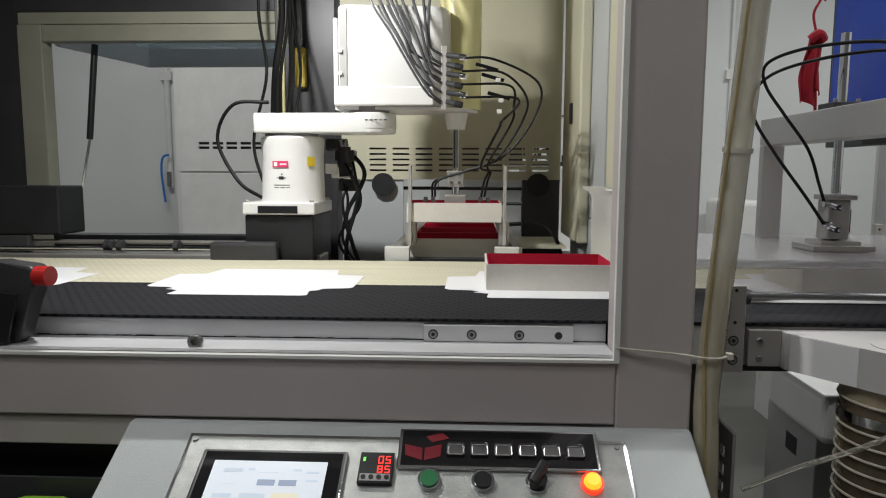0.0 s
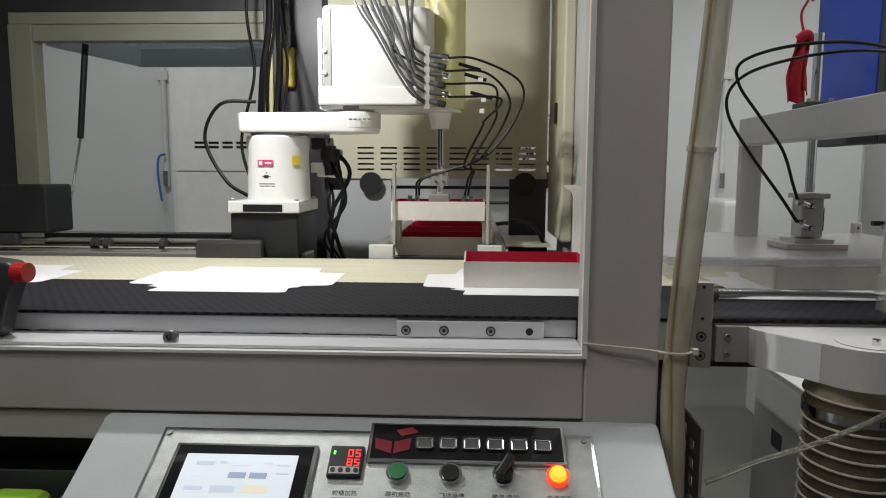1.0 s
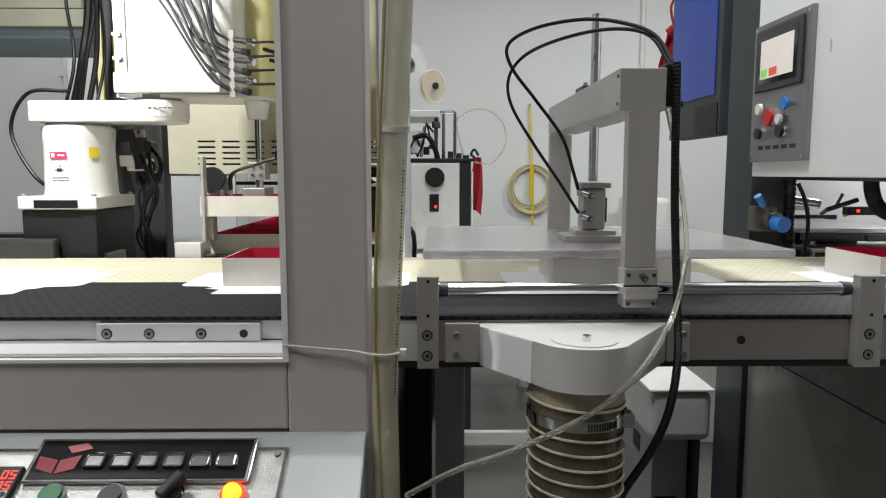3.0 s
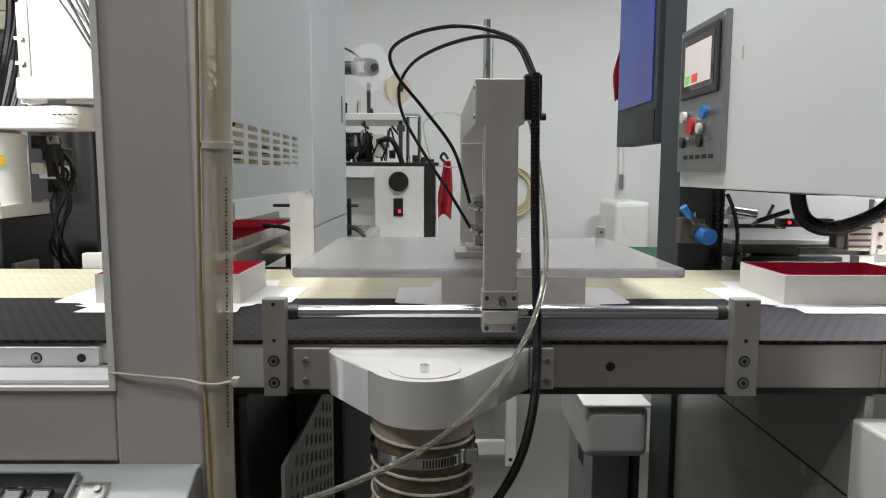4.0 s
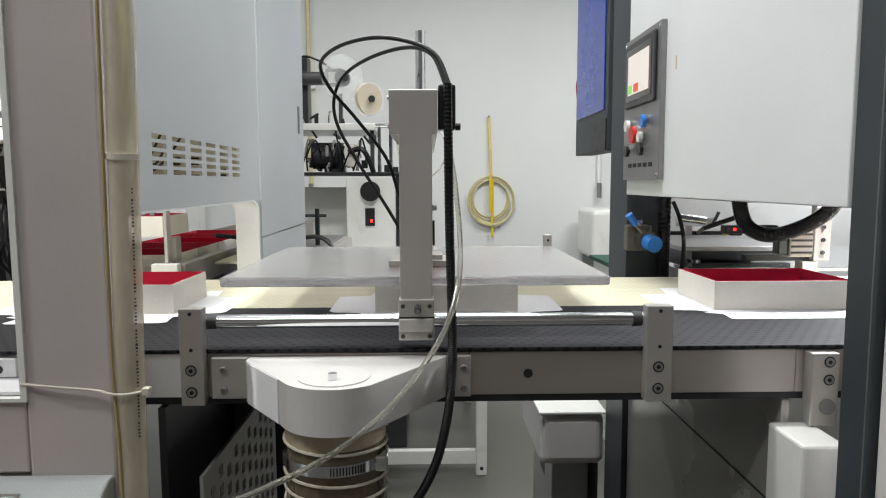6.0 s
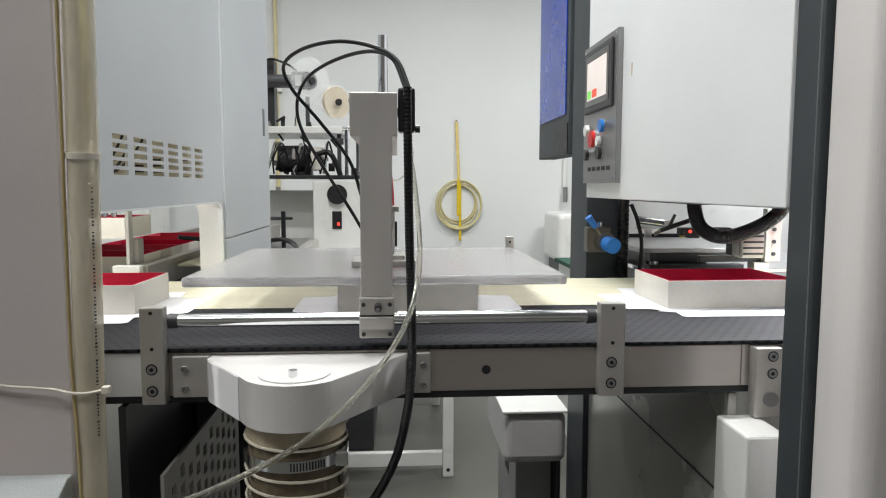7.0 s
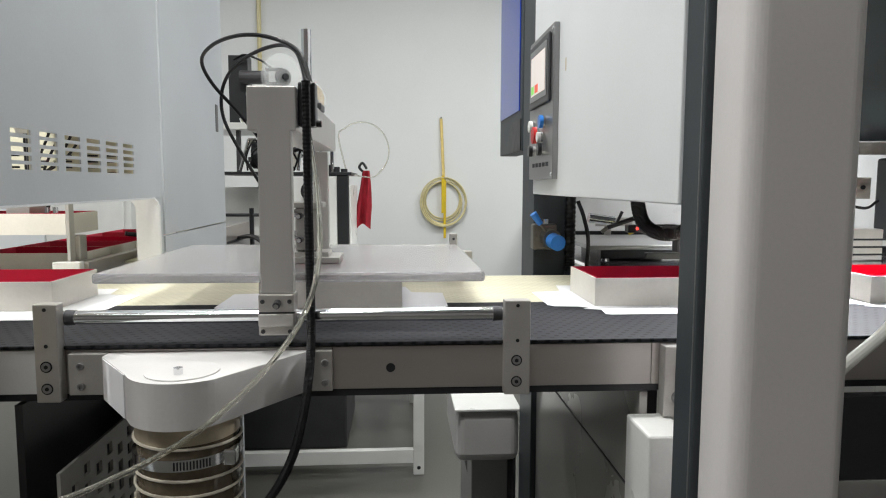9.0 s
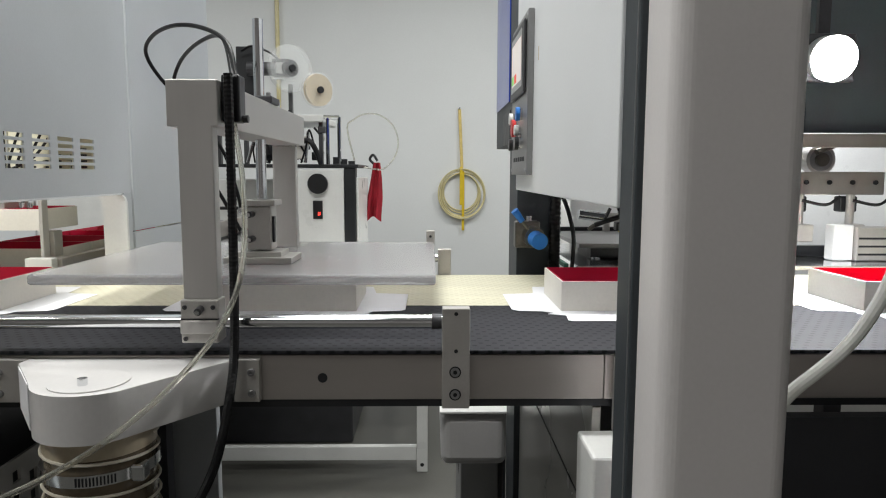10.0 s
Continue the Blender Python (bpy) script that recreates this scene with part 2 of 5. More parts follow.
def belt_material(name, base, hole, rough, pitch=0.0135):
    """A belt with rows of small punched holes."""
    m = mat(name, base, rough, 0.0, 0.10, 6, 200, 0.05, stretch=(0.5, 4, 1))
    nt = m.node_tree
    b = nt.nodes["Principled BSDF"]
    tc = nt.nodes.new("ShaderNodeTexCoord")
    sep = nt.nodes.new("ShaderNodeSeparateXYZ")
    nt.links.new(tc.outputs["Object"], sep.inputs[0])

    def op(kind, a, c=None, d=None):
        n = nt.nodes.new("ShaderNodeMath")
        n.operation = kind
        for i, v in enumerate((a, c, d)):
            if v is None:
                continue
            if isinstance(v, (int, float)):
                n.inputs[i].default_value = v
            else:
                nt.links.new(v, n.inputs[i])
        return n.outputs[0]

    v = op("DIVIDE", sep.outputs[1], pitch)
    row = op("FLOOR", v)
    u = op("MULTIPLY_ADD", row, 0.5, op("DIVIDE", sep.outputs[0], pitch * 1.4))
    du = op("ABSOLUTE", op("SUBTRACT", op("FRACT", u), 0.5))
    dv = op("ABSOLUTE", op("SUBTRACT", op("FRACT", v), 0.5))
    inside = op("MULTIPLY", op("LESS_THAN", du, 0.17), op("LESS_THAN", dv, 0.19))
    mixc = nt.nodes.new("ShaderNodeMix")
    mixc.data_type = "RGBA"
    old = b.inputs["Base Color"].links[0].from_socket
    nt.links.new(inside, mixc.inputs[0])
    nt.links.new(old, mixc.inputs[6])
    mixc.inputs[7].default_value = (*hole, 1)
    nt.links.new(mixc.outputs[2], b.inputs["Base Color"])
    b.inputs["Specular IOR Level"].default_value = 0.22
    return m


BELT = belt_material("black_perforated_belt", (0.027, 0.027, 0.031), (0.006, 0.007, 0.008), 0.7)
BELT.node_tree.nodes["Principled BSDF"].inputs["Specular IOR Level"].default_value = 0.12
BELT_CREAM = belt_material("cream_perforated_belt", (0.68, 0.65, 0.50), (0.56, 0.52, 0.38), 0.5)


# ---- building helpers ----
PLACE = {}


def thing(name, at, label, category, group="", kind=""):
    ob = new(name)
    ob.empty_display_size = 0.05
    ob.location = at
    PLACE[ob] = Vector(at)
    return tagged(ob, label, category, group, kind)


def mesh_object(name, bm, material):
    lo = [min(v.co[i] for v in bm.verts) for i in range(3)]
    hi = [max(v.co[i] for v in bm.verts) for i in range(3)]
    mid = Vector([(a + b) / 2 for a, b in zip(lo, hi)])
    for v in bm.verts:
        v.co -= mid
    bmesh.ops.recalc_face_normals(bm, faces=bm.faces[:])
    data = bpy.data.meshes.new(name)
    bm.to_mesh(data)
    bm.free()
    data.materials.append(material)
    ob = new(name, data)
    ob.location = mid
    PLACE[ob] = mid
    return ob


def part(name, bm, material, parent, label="", smooth=False):
    ob = mesh_object(name, bm, material)
    if smooth:
        ob.data.shade_smooth()
        ob.data.set_sharp_from_angle(angle=radians(35))
    ob.parent = parent
    ob.location = PLACE[ob] - PLACE[parent]
    return tagged(ob, label)


def single(name, bm, material, label, category, group="", kind="", smooth=False):
    ob = mesh_object(name, bm, material)
    if smooth:
        ob.data.shade_smooth()
        ob.data.set_sharp_from_angle(angle=radians(35))
    return tagged(ob, label, category, group, kind)


def box(x0, x1, y0, y1, z0, z1, bev=0.0, seg=2, bm=None, m=None):
    bm = bm or bmesh.new()
    made = bmesh.ops.create_cube(bm, size=1, matrix=Matrix.Translation(((x0 + x1) / 2, (y0 + y1) / 2, (z0 + z1) / 2)) @ Matrix.Diagonal((x1 - x0, y1 - y0, z1 - z0, 1)))
    verts = made["verts"]
    if bev:
        edges = list({e for v in verts for e in v.link_edges})
        out = bmesh.ops.bevel(bm, geom=edges, offset=bev, segments=seg, affect="EDGES", profile=0.5)
        verts = list({v for f in out["faces"] for v in f.verts} | {v for v in verts if v.is_valid})
    if m is not None:
        bmesh.ops.transform(bm, matrix=m, verts=verts)
    return bm


def rod(p, q, r, n=14, bm=None, r2=None):
    bm = bm or bmesh.new()
    p, q = Vector(p), Vector(q)
    turn = (q - p).to_track_quat("Z", "Y").to_matrix().to_4x4()
    bmesh.ops.create_cone(bm, cap_ends=True, segments=n, radius1=r, radius2=r if r2 is None else r2, depth=(q - p).length, matrix=Matrix.Translation((p + q) / 2) @ turn)
    return bm


def spline(pts, steps=8):
    pts = [Vector(p) for p in pts]
    full = [pts[0] * 2 - pts[1], *pts, pts[-1] * 2 - pts[-2]]
    out = []
    for a, b, c, d in zip(full, full[1:], full[2:], full[3:]):
        for i in range(steps):
            t = i / steps
            out.append(0.5 * (2 * b + (c - a) * t + (2 * a - 5 * b + 4 * c - d) * t * t + (3 * b - a - 3 * c + d) * t ** 3))
    return out + [pts[-1]]


def sweep(pts, r, n=8, steps=8, bm=None, ripple=0.0):
    """A tube along a smooth line; ripple makes it corrugated."""
    bm = bm or bmesh.new()
    line = spline(pts, steps)
    rings, side = [], None
    for i, p in enumerate(line):
        way = (line[min(i + 1, len(line) - 1)] - line[max(i - 1, 0)]).normalized()
        if side is None:
            side = way.orthogonal().normalized()
        side = (side - way * side.dot(way)).normalized()
        up = way.cross(side)
        rr = r * (1 - ripple) if ripple and i % 2 else r
        rings.append([bm.verts.new(p + rr * (side * math.cos(2 * math.pi * k / n) + up * math.sin(2 * math.pi * k / n))) for k in range(n)])
    for a, b in zip(rings, rings[1:]):
        for k in range(n):
            bm.faces.new((a[k], a[(k + 1) % n], b[(k + 1) % n], b[k]))
    bm.faces.new(rings[0][::-1])
    bm.faces.new(rings[-1])
    return bm


def prism(outline, axis, a, b, bm=None, bev=0.0):
    """A flat outline pushed from a to b along an axis; the outline's two numbers are the other two axes in order."""
    bm = bm or bmesh.new()
    order = {"x": lambda u, v, w: (w, u, v), "y": lambda u, v, w: (u, w, v), "z": lambda u, v, w: (u, v, w)}[axis]
    lo = [bm.verts.new(order(u, v, a)) for u, v in outline]
    hi = [bm.verts.new(order(u, v, b)) for u, v in outline]
    n = len(outline)
    bm.faces.new(lo)
    bm.faces.new(hi[::-1])
    for i in range(n):
        bm.faces.new((lo[i], hi[i], hi[(i + 1) % n], lo[(i + 1) % n]))
    if bev:
        bmesh.ops.bevel(bm, geom=bm.edges[:], offset=bev, segments=2, affect="EDGES", profile=0.5)
    return bm


def sheet(axis, a, b, u0, u1, v0, v1, holes, bm=None):
    """A thick sheet with rectangular holes (u0, u1, v0, v1) that go through it."""
    bm = bm or bmesh.new()
    us = sorted({u0, u1, *[h[0] for h in holes], *[h[1] for h in holes]})
    vs = sorted({v0, v1, *[h[2] for h in holes], *[h[3] for h in holes]})
    us, vs = [u for u in us if u0 <= u <= u1], [v for v in vs if v0 <= v <= v1]
    order = {"x": lambda u, v, w: (w, u, v), "y": lambda u, v, w: (u, w, v), "z": lambda u, v, w: (u, v, w)}[axis]
    cache = {}

    def vert(i, j, w):
        if (i, j, w) not in cache:
            cache[i, j, w] = bm.verts.new(order(us[i], vs[j], w))
        return cache[i, j, w]

    def solid(i, j):
        if not (0 <= i < len(us) - 1 and 0 <= j < len(vs) - 1):
            return False
        cu, cv = (us[i] + us[i + 1]) / 2, (vs[j] + vs[j + 1]) / 2
        return not any(h[0] < cu < h[1] and h[2] < cv < h[3] for h in holes)

    for i in range(len(us) - 1):
        for j in range(len(vs) - 1):
            if not solid(i, j):
                continue
            bm.faces.new((vert(i, j, a), vert(i + 1, j, a), vert(i + 1, j + 1, a), vert(i, j + 1, a)))
            bm.faces.new((vert(i, j, b), vert(i, j + 1, b), vert(i + 1, j + 1, b), vert(i + 1, j, b)))
            for di, dj, (p, q) in ((-1, 0, ((0, 0), (0, 1))), (1, 0, ((1, 0), (1, 1))), (0, -1, ((0, 0), (1, 0))), (0, 1, ((0, 1), (1, 1)))):
                if not solid(i + di, j + dj):
                    bm.faces.new((vert(i + p[0], j + p[1], a), vert(i + q[0], j + q[1], a), vert(i + q[0], j + q[1], b), vert(i + p[0], j + p[1], b)))
    return bm


def writing(text, size, m, material, parent, name="print"):
    """Words as thin raised print, at the pose m."""
    data = bpy.data.curves.new(name, "FONT")
    data.body, data.size, data.extrude, data.align_x = text, size, 0.0002, "CENTER"
    tmp = bpy.data.objects.new(name, data)
    scene.collection.objects.link(tmp)
    bpy.context.view_layer.update()
    me = bpy.data.meshes.new_from_object(tmp.evaluated_get(bpy.context.evaluated_depsgraph_get()))
    bpy.data.objects.remove(tmp)
    bm = bmesh.new()
    bm.from_mesh(me)
    bpy.data.meshes.remove(me)
    if not bm.verts:
        box(-size, size, 0, size * 0.7, 0, 0.0002, bm=bm)
    bmesh.ops.transform(bm, matrix=m, verts=bm.verts[:])
    return part(name, bm, material, parent)


def arc(cx, cy, r, a0, a1, n=10):
    return [(cx + r * math.cos(radians(a0 + (a1 - a0) * i / n)), cy + r * math.sin(radians(a0 + (a1 - a0) * i / n))) for i in range(n + 1)]


def bolt(at, way, r=0.0062, h=0.005, parent=None, material=None, name="bolt"):
    """A socket cap screw with a sunk hexagon."""
    bm = bmesh.new()
    turn = Vector(way).to_track_quat("Z", "Y").to_matrix().to_4x4()
    rings = []
    for rr, z, n in ((r, 0, 12), (r, h * 0.85, 12), (r * 0.88, h, 12), (r * 0.5, h, 12), (r * 0.46, h * 0.3, 12)):
        rings.append([bm.verts.new((rr * math.cos(2 * math.pi * k / n), rr * math.sin(2 * math.pi * k / n), z)) for k in range(n)])
    for a, b in zip(rings, rings[1:]):
        for k in range(12):
            bm.faces.new((a[k], a[(k + 1) % 12], b[(k + 1) % 12], b[k]))
    bm.faces.new(rings[-1])
    bm.faces.new(rings[0][::-1])
    bmesh.ops.transform(bm, matrix=Matrix.Translation(at) @ turn, verts=bm.verts[:])
    return part(name, bm, material or STEEL2, parent)


def sunk_screw(x, y, z, parent):
    """A cap screw on a face that looks along -y; dark discs paint the shade in its bore and socket."""
    part("bore_shade", rod((x, y - 0.0004, z), (x, y + 0.0005, z), 0.0078, 20), DARK, parent)
    head = bolt((x, y - 0.0004, z), (0, -1, 0), 0.0060, 0.0014, parent, STEEL2)
    part("socket_shade", rod((x, y - 0.0016, z), (x, y - 0.0008, z), 0.0029, 6), DARK, head)


# ---- room ----
single("floor", box(-6, 7, -3, 6.2, -0.1, 0), FLOOR, "smooth grey epoxy workshop floor", "floor", kind="structure")
single("wall_north", box(-6, 7, 6.05, 6.2, 0, 3.8), WALL, "plain white painted workshop wall", "wall", kind="structure")
single("wall_south", box(-6, 7, -3.15, -3, 0, 3.8), GREY_WALL, "plain grey painted wall", "wall", kind="structure")
single("wall_west", box(-6.15, -6, -3, 6.05, 0, 3.8), WALL, "plain white painted wall", "wall", kind="structure")
single("wall_east", box(7, 7.15, -3, 6.05, 0, 3.8), WALL, "plain white painted wall", "wall", kind="structure")
single("ceiling", box(-6, 7, -3, 6.05, 3.8, 3.9), CEIL, "plain white ceiling", "ceiling", kind="structure")
for lx, ly, watts in CEILING:
    lamp = thing("ceiling_light", (lx, ly, 3.8), "long white tube light on the ceiling", "ceiling light", "ceiling lights")
    part("housing", box(lx - 0.62, lx + 0.62, ly - 0.14, ly + 0.14, 3.6, 3.8, 0.01), WHITE, lamp)
    part("diffuser", box(lx - 0.6, lx + 0.6, ly - 0.125, ly + 0.125, 3.57, 3.598), TUBE_FACE, lamp)

# ---- robot cell ----
cell = thing("robot_cell", (-0.8, 1.6, 0), "grey steel robot positioning machine with an open front window", "machine")
# front frame
post = box(0.209, 0.318, 0.965, 1.035, 0.0, 2.12, 0.004)
part("post", post, FRAME, cell, "taupe grey painted steel corner post")
part("post", box(-1.95, -1.84, 0.965, 1.035, 0.0, 2.12, 0.004), FRAME, cell)
part("lower_beam", box(-1.84, 0.209, 0.965, 1.02, 0.992, 1.09, 0.003), FRAME, cell, "taupe grey painted lower beam")
part("upper_beam", box(-1.84, 0.209, 0.965, 1.035, 1.92, 2.12, 0.003), FRAME, cell)
part("skirt", box(-1.84, 0.209, 0.970, 1.0, 0.944, 0.9895, 0.002), FRAME, cell)
# Flat black sheet stands in for the dark opening under the skirt.
part("opening_shade", box(-1.84, 0.209, 1.0, 1.01, 0.05, 0.9435), DARK, cell)
part("window_trim", prism([(-1.84, 1.0905), (0.2045, 1.0905), (0.2045, 1.92), (0.2125, 1.92), (0.2125, 1.086), (-1.84, 1.086)], "y", 0.9605, 0.972), WHITE, cell, "white painted bent edge of the window")
part("sill", box(-1.84, 0.207, 0.972, 1.043, 1.0915, 1.096), ALU_LIGHT, cell, "light grey inner sill with a worn edge")
bolt((-0.417, 0.988, 1.1035), (0, -1, 0), 0.0115, 0.008, cell, STEEL2, "stop_screw")
random.seed(11)
for k in range(26):
    cx = -0.70 + 0.034 * k + random.uniform(-0.01, 0.01)
    part("chipped_edge", box(cx, cx + random.uniform(0.008, 0.032), 1.0432, 1.0446, 1.0962, 1.0962 + random.uniform(0.0008, 0.002)), DARK, cell)
# right side panel with vents
vents = []
for i in range(6):
    u = 1.089 + i * 0.0775
    for j in range(5):
        v = 1.370 + j * 0.0126
        vents.append((u, u + 0.053, v, v + 0.0075))
side = sheet("x", 0.3275, 0.330, 1.036, 1.689, 1.32, 2.12, vents)
part("side_panel", side, PANEL, cell, "blue-grey sheet steel side panel with vent slots")
part("panel_liner", sheet("x", 0.3255, 0.3273, 1.04, 1.689, 1.322, 2.12, vents), PANEL_IN, cell, "cream painted inner face of the side panel")
part("panel_hem", box(0.316, 0.3300, 1.036, 1.642, 1.3165, 1.3198), CAB2, cell, "bright folded lower edge of the side panel")
door = part("side_door", sheet("x", 0.322, 0.333, 1.692, 2.240, 1.235, 2.12, [(2.152, 2.182, 1.502, 1.582)]), PANEL, cell, "blue-grey sheet steel service door")
part("latch", box(0.3225, 0.3338, 2.1525, 2.1815, 1.5025, 1.5815, 0.002), BLACK_PL, door, "flush black pull latch")
part("plinth_side", box(0.322, 0.333, 1.692, 2.240, 0.0, 1.231), PANEL, cell)
leg = prism([(0.287, 1.13), (0.338, 1.13), (0.338, 1.285), *[(0.308 + 0.03 * math.cos(radians(a)), 1.2955 + 0.03 * math.sin(radians(a))) for a in (10, 30, 50, 70, 90)], (0.262, 1.3255), *[(0.262 + 0.025 * math.cos(radians(a)), 1.290 + 0.029 * math.sin(radians(a))) for a in (80, 55, 30, 8)]], "y", 1.643, 1.651)
part("side_leg", leg, WHITE, cell, "white bent steel leg beside the opening")
part("leg_web", box(0.3135, 0.3295, 1.652, 1.689, 0.0, 1.3195), PANEL, cell)
# low side under the conveyor
grille_holes = []
for i in range(10):
    u = 1.05 + i * 0.039
    for j in range(13):
        v = 0.55 + j * 0.030 + (0.015 if i % 2 else 0)
        grille_holes.append((u, u + 0.019, v, v + 0.018))
part("low_grille", sheet("x", 0.402, 0.407, 1.02, 1.447, 0.02, 0.960, grille_holes), GRILLE, cell, "dark perforated sheet steel grille")
# Dark sheet paints the shadowed gap above and behind the grille.
part("low_gap_shade", box(0.342, 0.352, 1.04, 1.74, 0.02, 1.05), DARK_GREY, cell)
part("low_return", box(0.352, 0.401, 1.441, 1.447, 0.02, 0.96), PANEL, cell)
part("low_end_panel", box(0.341, 0.483, 1.742, 1.76, 0.0, 1.05, 0.002), PANEL, cell, "light grey end panel")
# inside right wall with door frame
part("inner_frame", box(0.290, 0.3215, 1.90, 2.24, 1.16, 2.05, 0.006), PANEL_IN, cell, "cream inner door frame")
part("inner_latch", box(0.283, 0.2895, 2.03, 2.06, 1.50, 1.56, 0.002), BLACK_PL, cell)
# back
slots = []
for i in range(8):
    u = -0.347 + i * 0.0775
    for j in range(5):
        v = 1.360 + j * 0.0180
        slots.append((u, u + 0.056, v, v + 0.0062))
part("back_panel", sheet("y", 2.28, 2.292, -0.44, 0.289, 1.333, 2.12, slots), PANEL_IN, cell, "cream painted back panel with rows of vent slots")
part("back_foot_panel", box(-0.44, -0.235, 2.29, 2.302, 1.0, 1.332), PANEL, cell)
part("back_foot_panel", box(0.165, 0.289, 2.29, 2.302, 1.0, 1.332), DARK_GREY, cell)
# Dark sheet added behind the panel only so that its slots read dark.
part("slot_dark_sheet", box(-0.43, 0.10, 2.34, 2.35, 1.335, 1.62), DARK_GREY, cell)
part("back_column", box(-0.655, -0.455, 2.27, 2.36, 0.0, 2.12, 0.003), DARK_GREY, cell, "dark grey steel column")
part("yellow_strip", box(-0.640, -0.622, 2.255, 2.2695, 1.50, 2.10, 0.002), COVER_Y, cell)
part("cable_mesh", box(-0.585, -0.548, 2.24, 2.268, 1.63, 1.76, 0.008), GOLD, cell, "yellow mesh over a bundle of cables")
part("back_frame_top", box(-1.53, -0.655, 2.28, 2.34, 1.845, 1.884, 0.003), HATCH_FRAME, cell)
part("back_header", box(-1.60, -0.655, 2.285, 2.345, 1.885, 2.12, 0.002), DARK_GREY, cell, "dark upper rear panel")
part("back_frame_inner", box(-1.452, -0.655, 2.285, 2.33, 1.79, 1.8445, 0.003), HATCH_FRAME, cell)
part("back_frame_side", box(-1.535, -1.452, 2.28, 2.34, 0.0, 1.845, 0.003), HATCH_FRAME, cell, "pale steel frame of the rear hatch")
part("back_sill", box(-1.452, -0.655, 2.28, 2.34, 0.0, 1.140, 0.004), DARK, cell, "black rear sill")
part("left_wall", box(-1.86, -1.845, 1.035, 2.3, 0.0, 2.12), DARK_GREY, cell)
part("back_side_wall", box(-1.845, -1.536, 2.28, 2.30, 0.0, 2.12), DARK_GREY, cell)
part("roof", box(-1.95, 0.34, 0.965, 2.36, 2.121, 2.14), DARK_GREY, cell)
hatch = prism([(-1.455, 2.36), (-0.64, 2.36), (-0.64, 2.84), (-1.36, 2.84)], "z", 1.862, 1.874)
lid = part("hatch_lid", hatch, HATCH_GLASS, cell, "raised hatch lid of blue tinted glass")
part("lid_flange", box(-1.455, -0.64, 2.345, 2.358, 1.795, 1.861, 0.002), HATCH_FRAME, lid)
part("lid_flange", box(-1.36, -0.64, 2.83, 2.842, 1.786, 1.861, 0.002), PANEL, lid)
part("lid_flange", prism([(-1.455, 2.36), (-1.44, 2.36), (-1.345, 2.828), (-1.36, 2.828)], "z", 1.788, 1.861), PANEL, lid)
strut = part("gas_strut", rod((-1.335, 2.40, 1.80), (-1.372, 2.40, 1.47), 0.011), DARK, cell, "black gas strut holding the hatch open")
part("strut_rod", rod((-1.372, 2.40, 1.47), (-1.425, 2.39, 1.20), 0.005, 8), CHROME, strut)
part("lamp_bar", box(-0.66, -0.18, 1.26, 1.34, 2.075, 2.12, 0.004), WHITE, cell, "white light bar under the roof")
part("machine_bed", box(-1.84, 0.29, 1.74, 2.27, 0.90, 1.06), DARK, cell, "black machine bed")

# linear rail behind the belt
rail = thing("linear_rail", (-0.95, 1.80, 1.06), "pair of steel guide shafts behind the belt", "rail")
part("shaft", rod((-1.84, 1.775, 1.150), (-0.52, 1.775, 1.150), 0.007), CHROME, rail)
part("shaft", rod((-1.84, 1.80, 1.166), (-0.60, 1.80, 1.166), 0.006), ALU, rail)
part("beam", box(-1.84, -0.40, 1.765, 1.86, 1.062, 1.137, 0.003), CAST, rail)
for sx in (-0.99, -0.98, -0.955, -0.80):
    part("collar", rod((sx, 1.78, 1.158), (sx + 0.014, 1.78, 1.158), 0.016), DARK_GREY, rail)
stop = thing("stop_box", (-1.2, 1.84, 1.1), "black steel end stop box at the rail", "box")
part("body", box(-1.84, -1.112, 1.78, 1.90, 1.185, 1.317, 0.006), DARK, stop)
part("lug", box(-1.40, -1.20, 1.775, 1.80, 1.138, 1.184, 0.004), DARK_GREY, stop)

# ---- robot ----
robot = thing("scara_robot", (-0.49, 1.82, 1.06), "white four-axis robot arm on a dark pedestal", "robot")
ped = part("pedestal", box(-0.592, -0.412, 1.735, 1.95, 1.062, 1.247, 0.006), DARK, robot, "black steel pedestal")
part("pedestal_step", box(-0.675, -0.50, 1.70, 1.7335, 1.118, 1.178, 0.008), DARK_GREY, robot)
part("pedestal_step", box(-0.70, -0.50, 1.69, 1.7335, 1.06, 1.116, 0.006), DARK, robot)
part("base_plate", box(-0.594, -0.405, 1.725, 1.94, 1.2475, 1.279, 0.004), ROBOT, robot)
part("base_recess", box(-0.553, -0.45, 1.7225, 1.7248, 1.251, 1.270), BLACK_PL, robot)
for bx, by in ((-0.583, 1.735), (-0.415, 1.735), (-0.415, 1.93)):
    bolt((bx, by, 1.279), (0, 0, 1), 0.006, 0.006, robot, CAST)
bm = bmesh.new()
prof = [(0.086, 1.279), (0.083, 1.29), (0.080, 1.40), (0.083, 1.425), (0.084, 1.444), (0.079, 1.449)]
rings = []
for rr, z in prof:
    rings.append([bm.verts.new((-0.482 + rr * math.cos(2 * math.pi * k / 32), 1.815 + rr * math.sin(2 * math.pi * k / 32), z)) for k in range(32)])
for a, b in zip(rings, rings[1:]):
    for k in range(32):
        bm.faces.new((a[k], a[(k + 1) % 32], b[(k + 1) % 32], b[k]))
bm.faces.new(rings[-1])
bm.faces.new(rings[0][::-1])
body = part("column", bm, ROBOT, robot, "white cylindrical robot base", True)


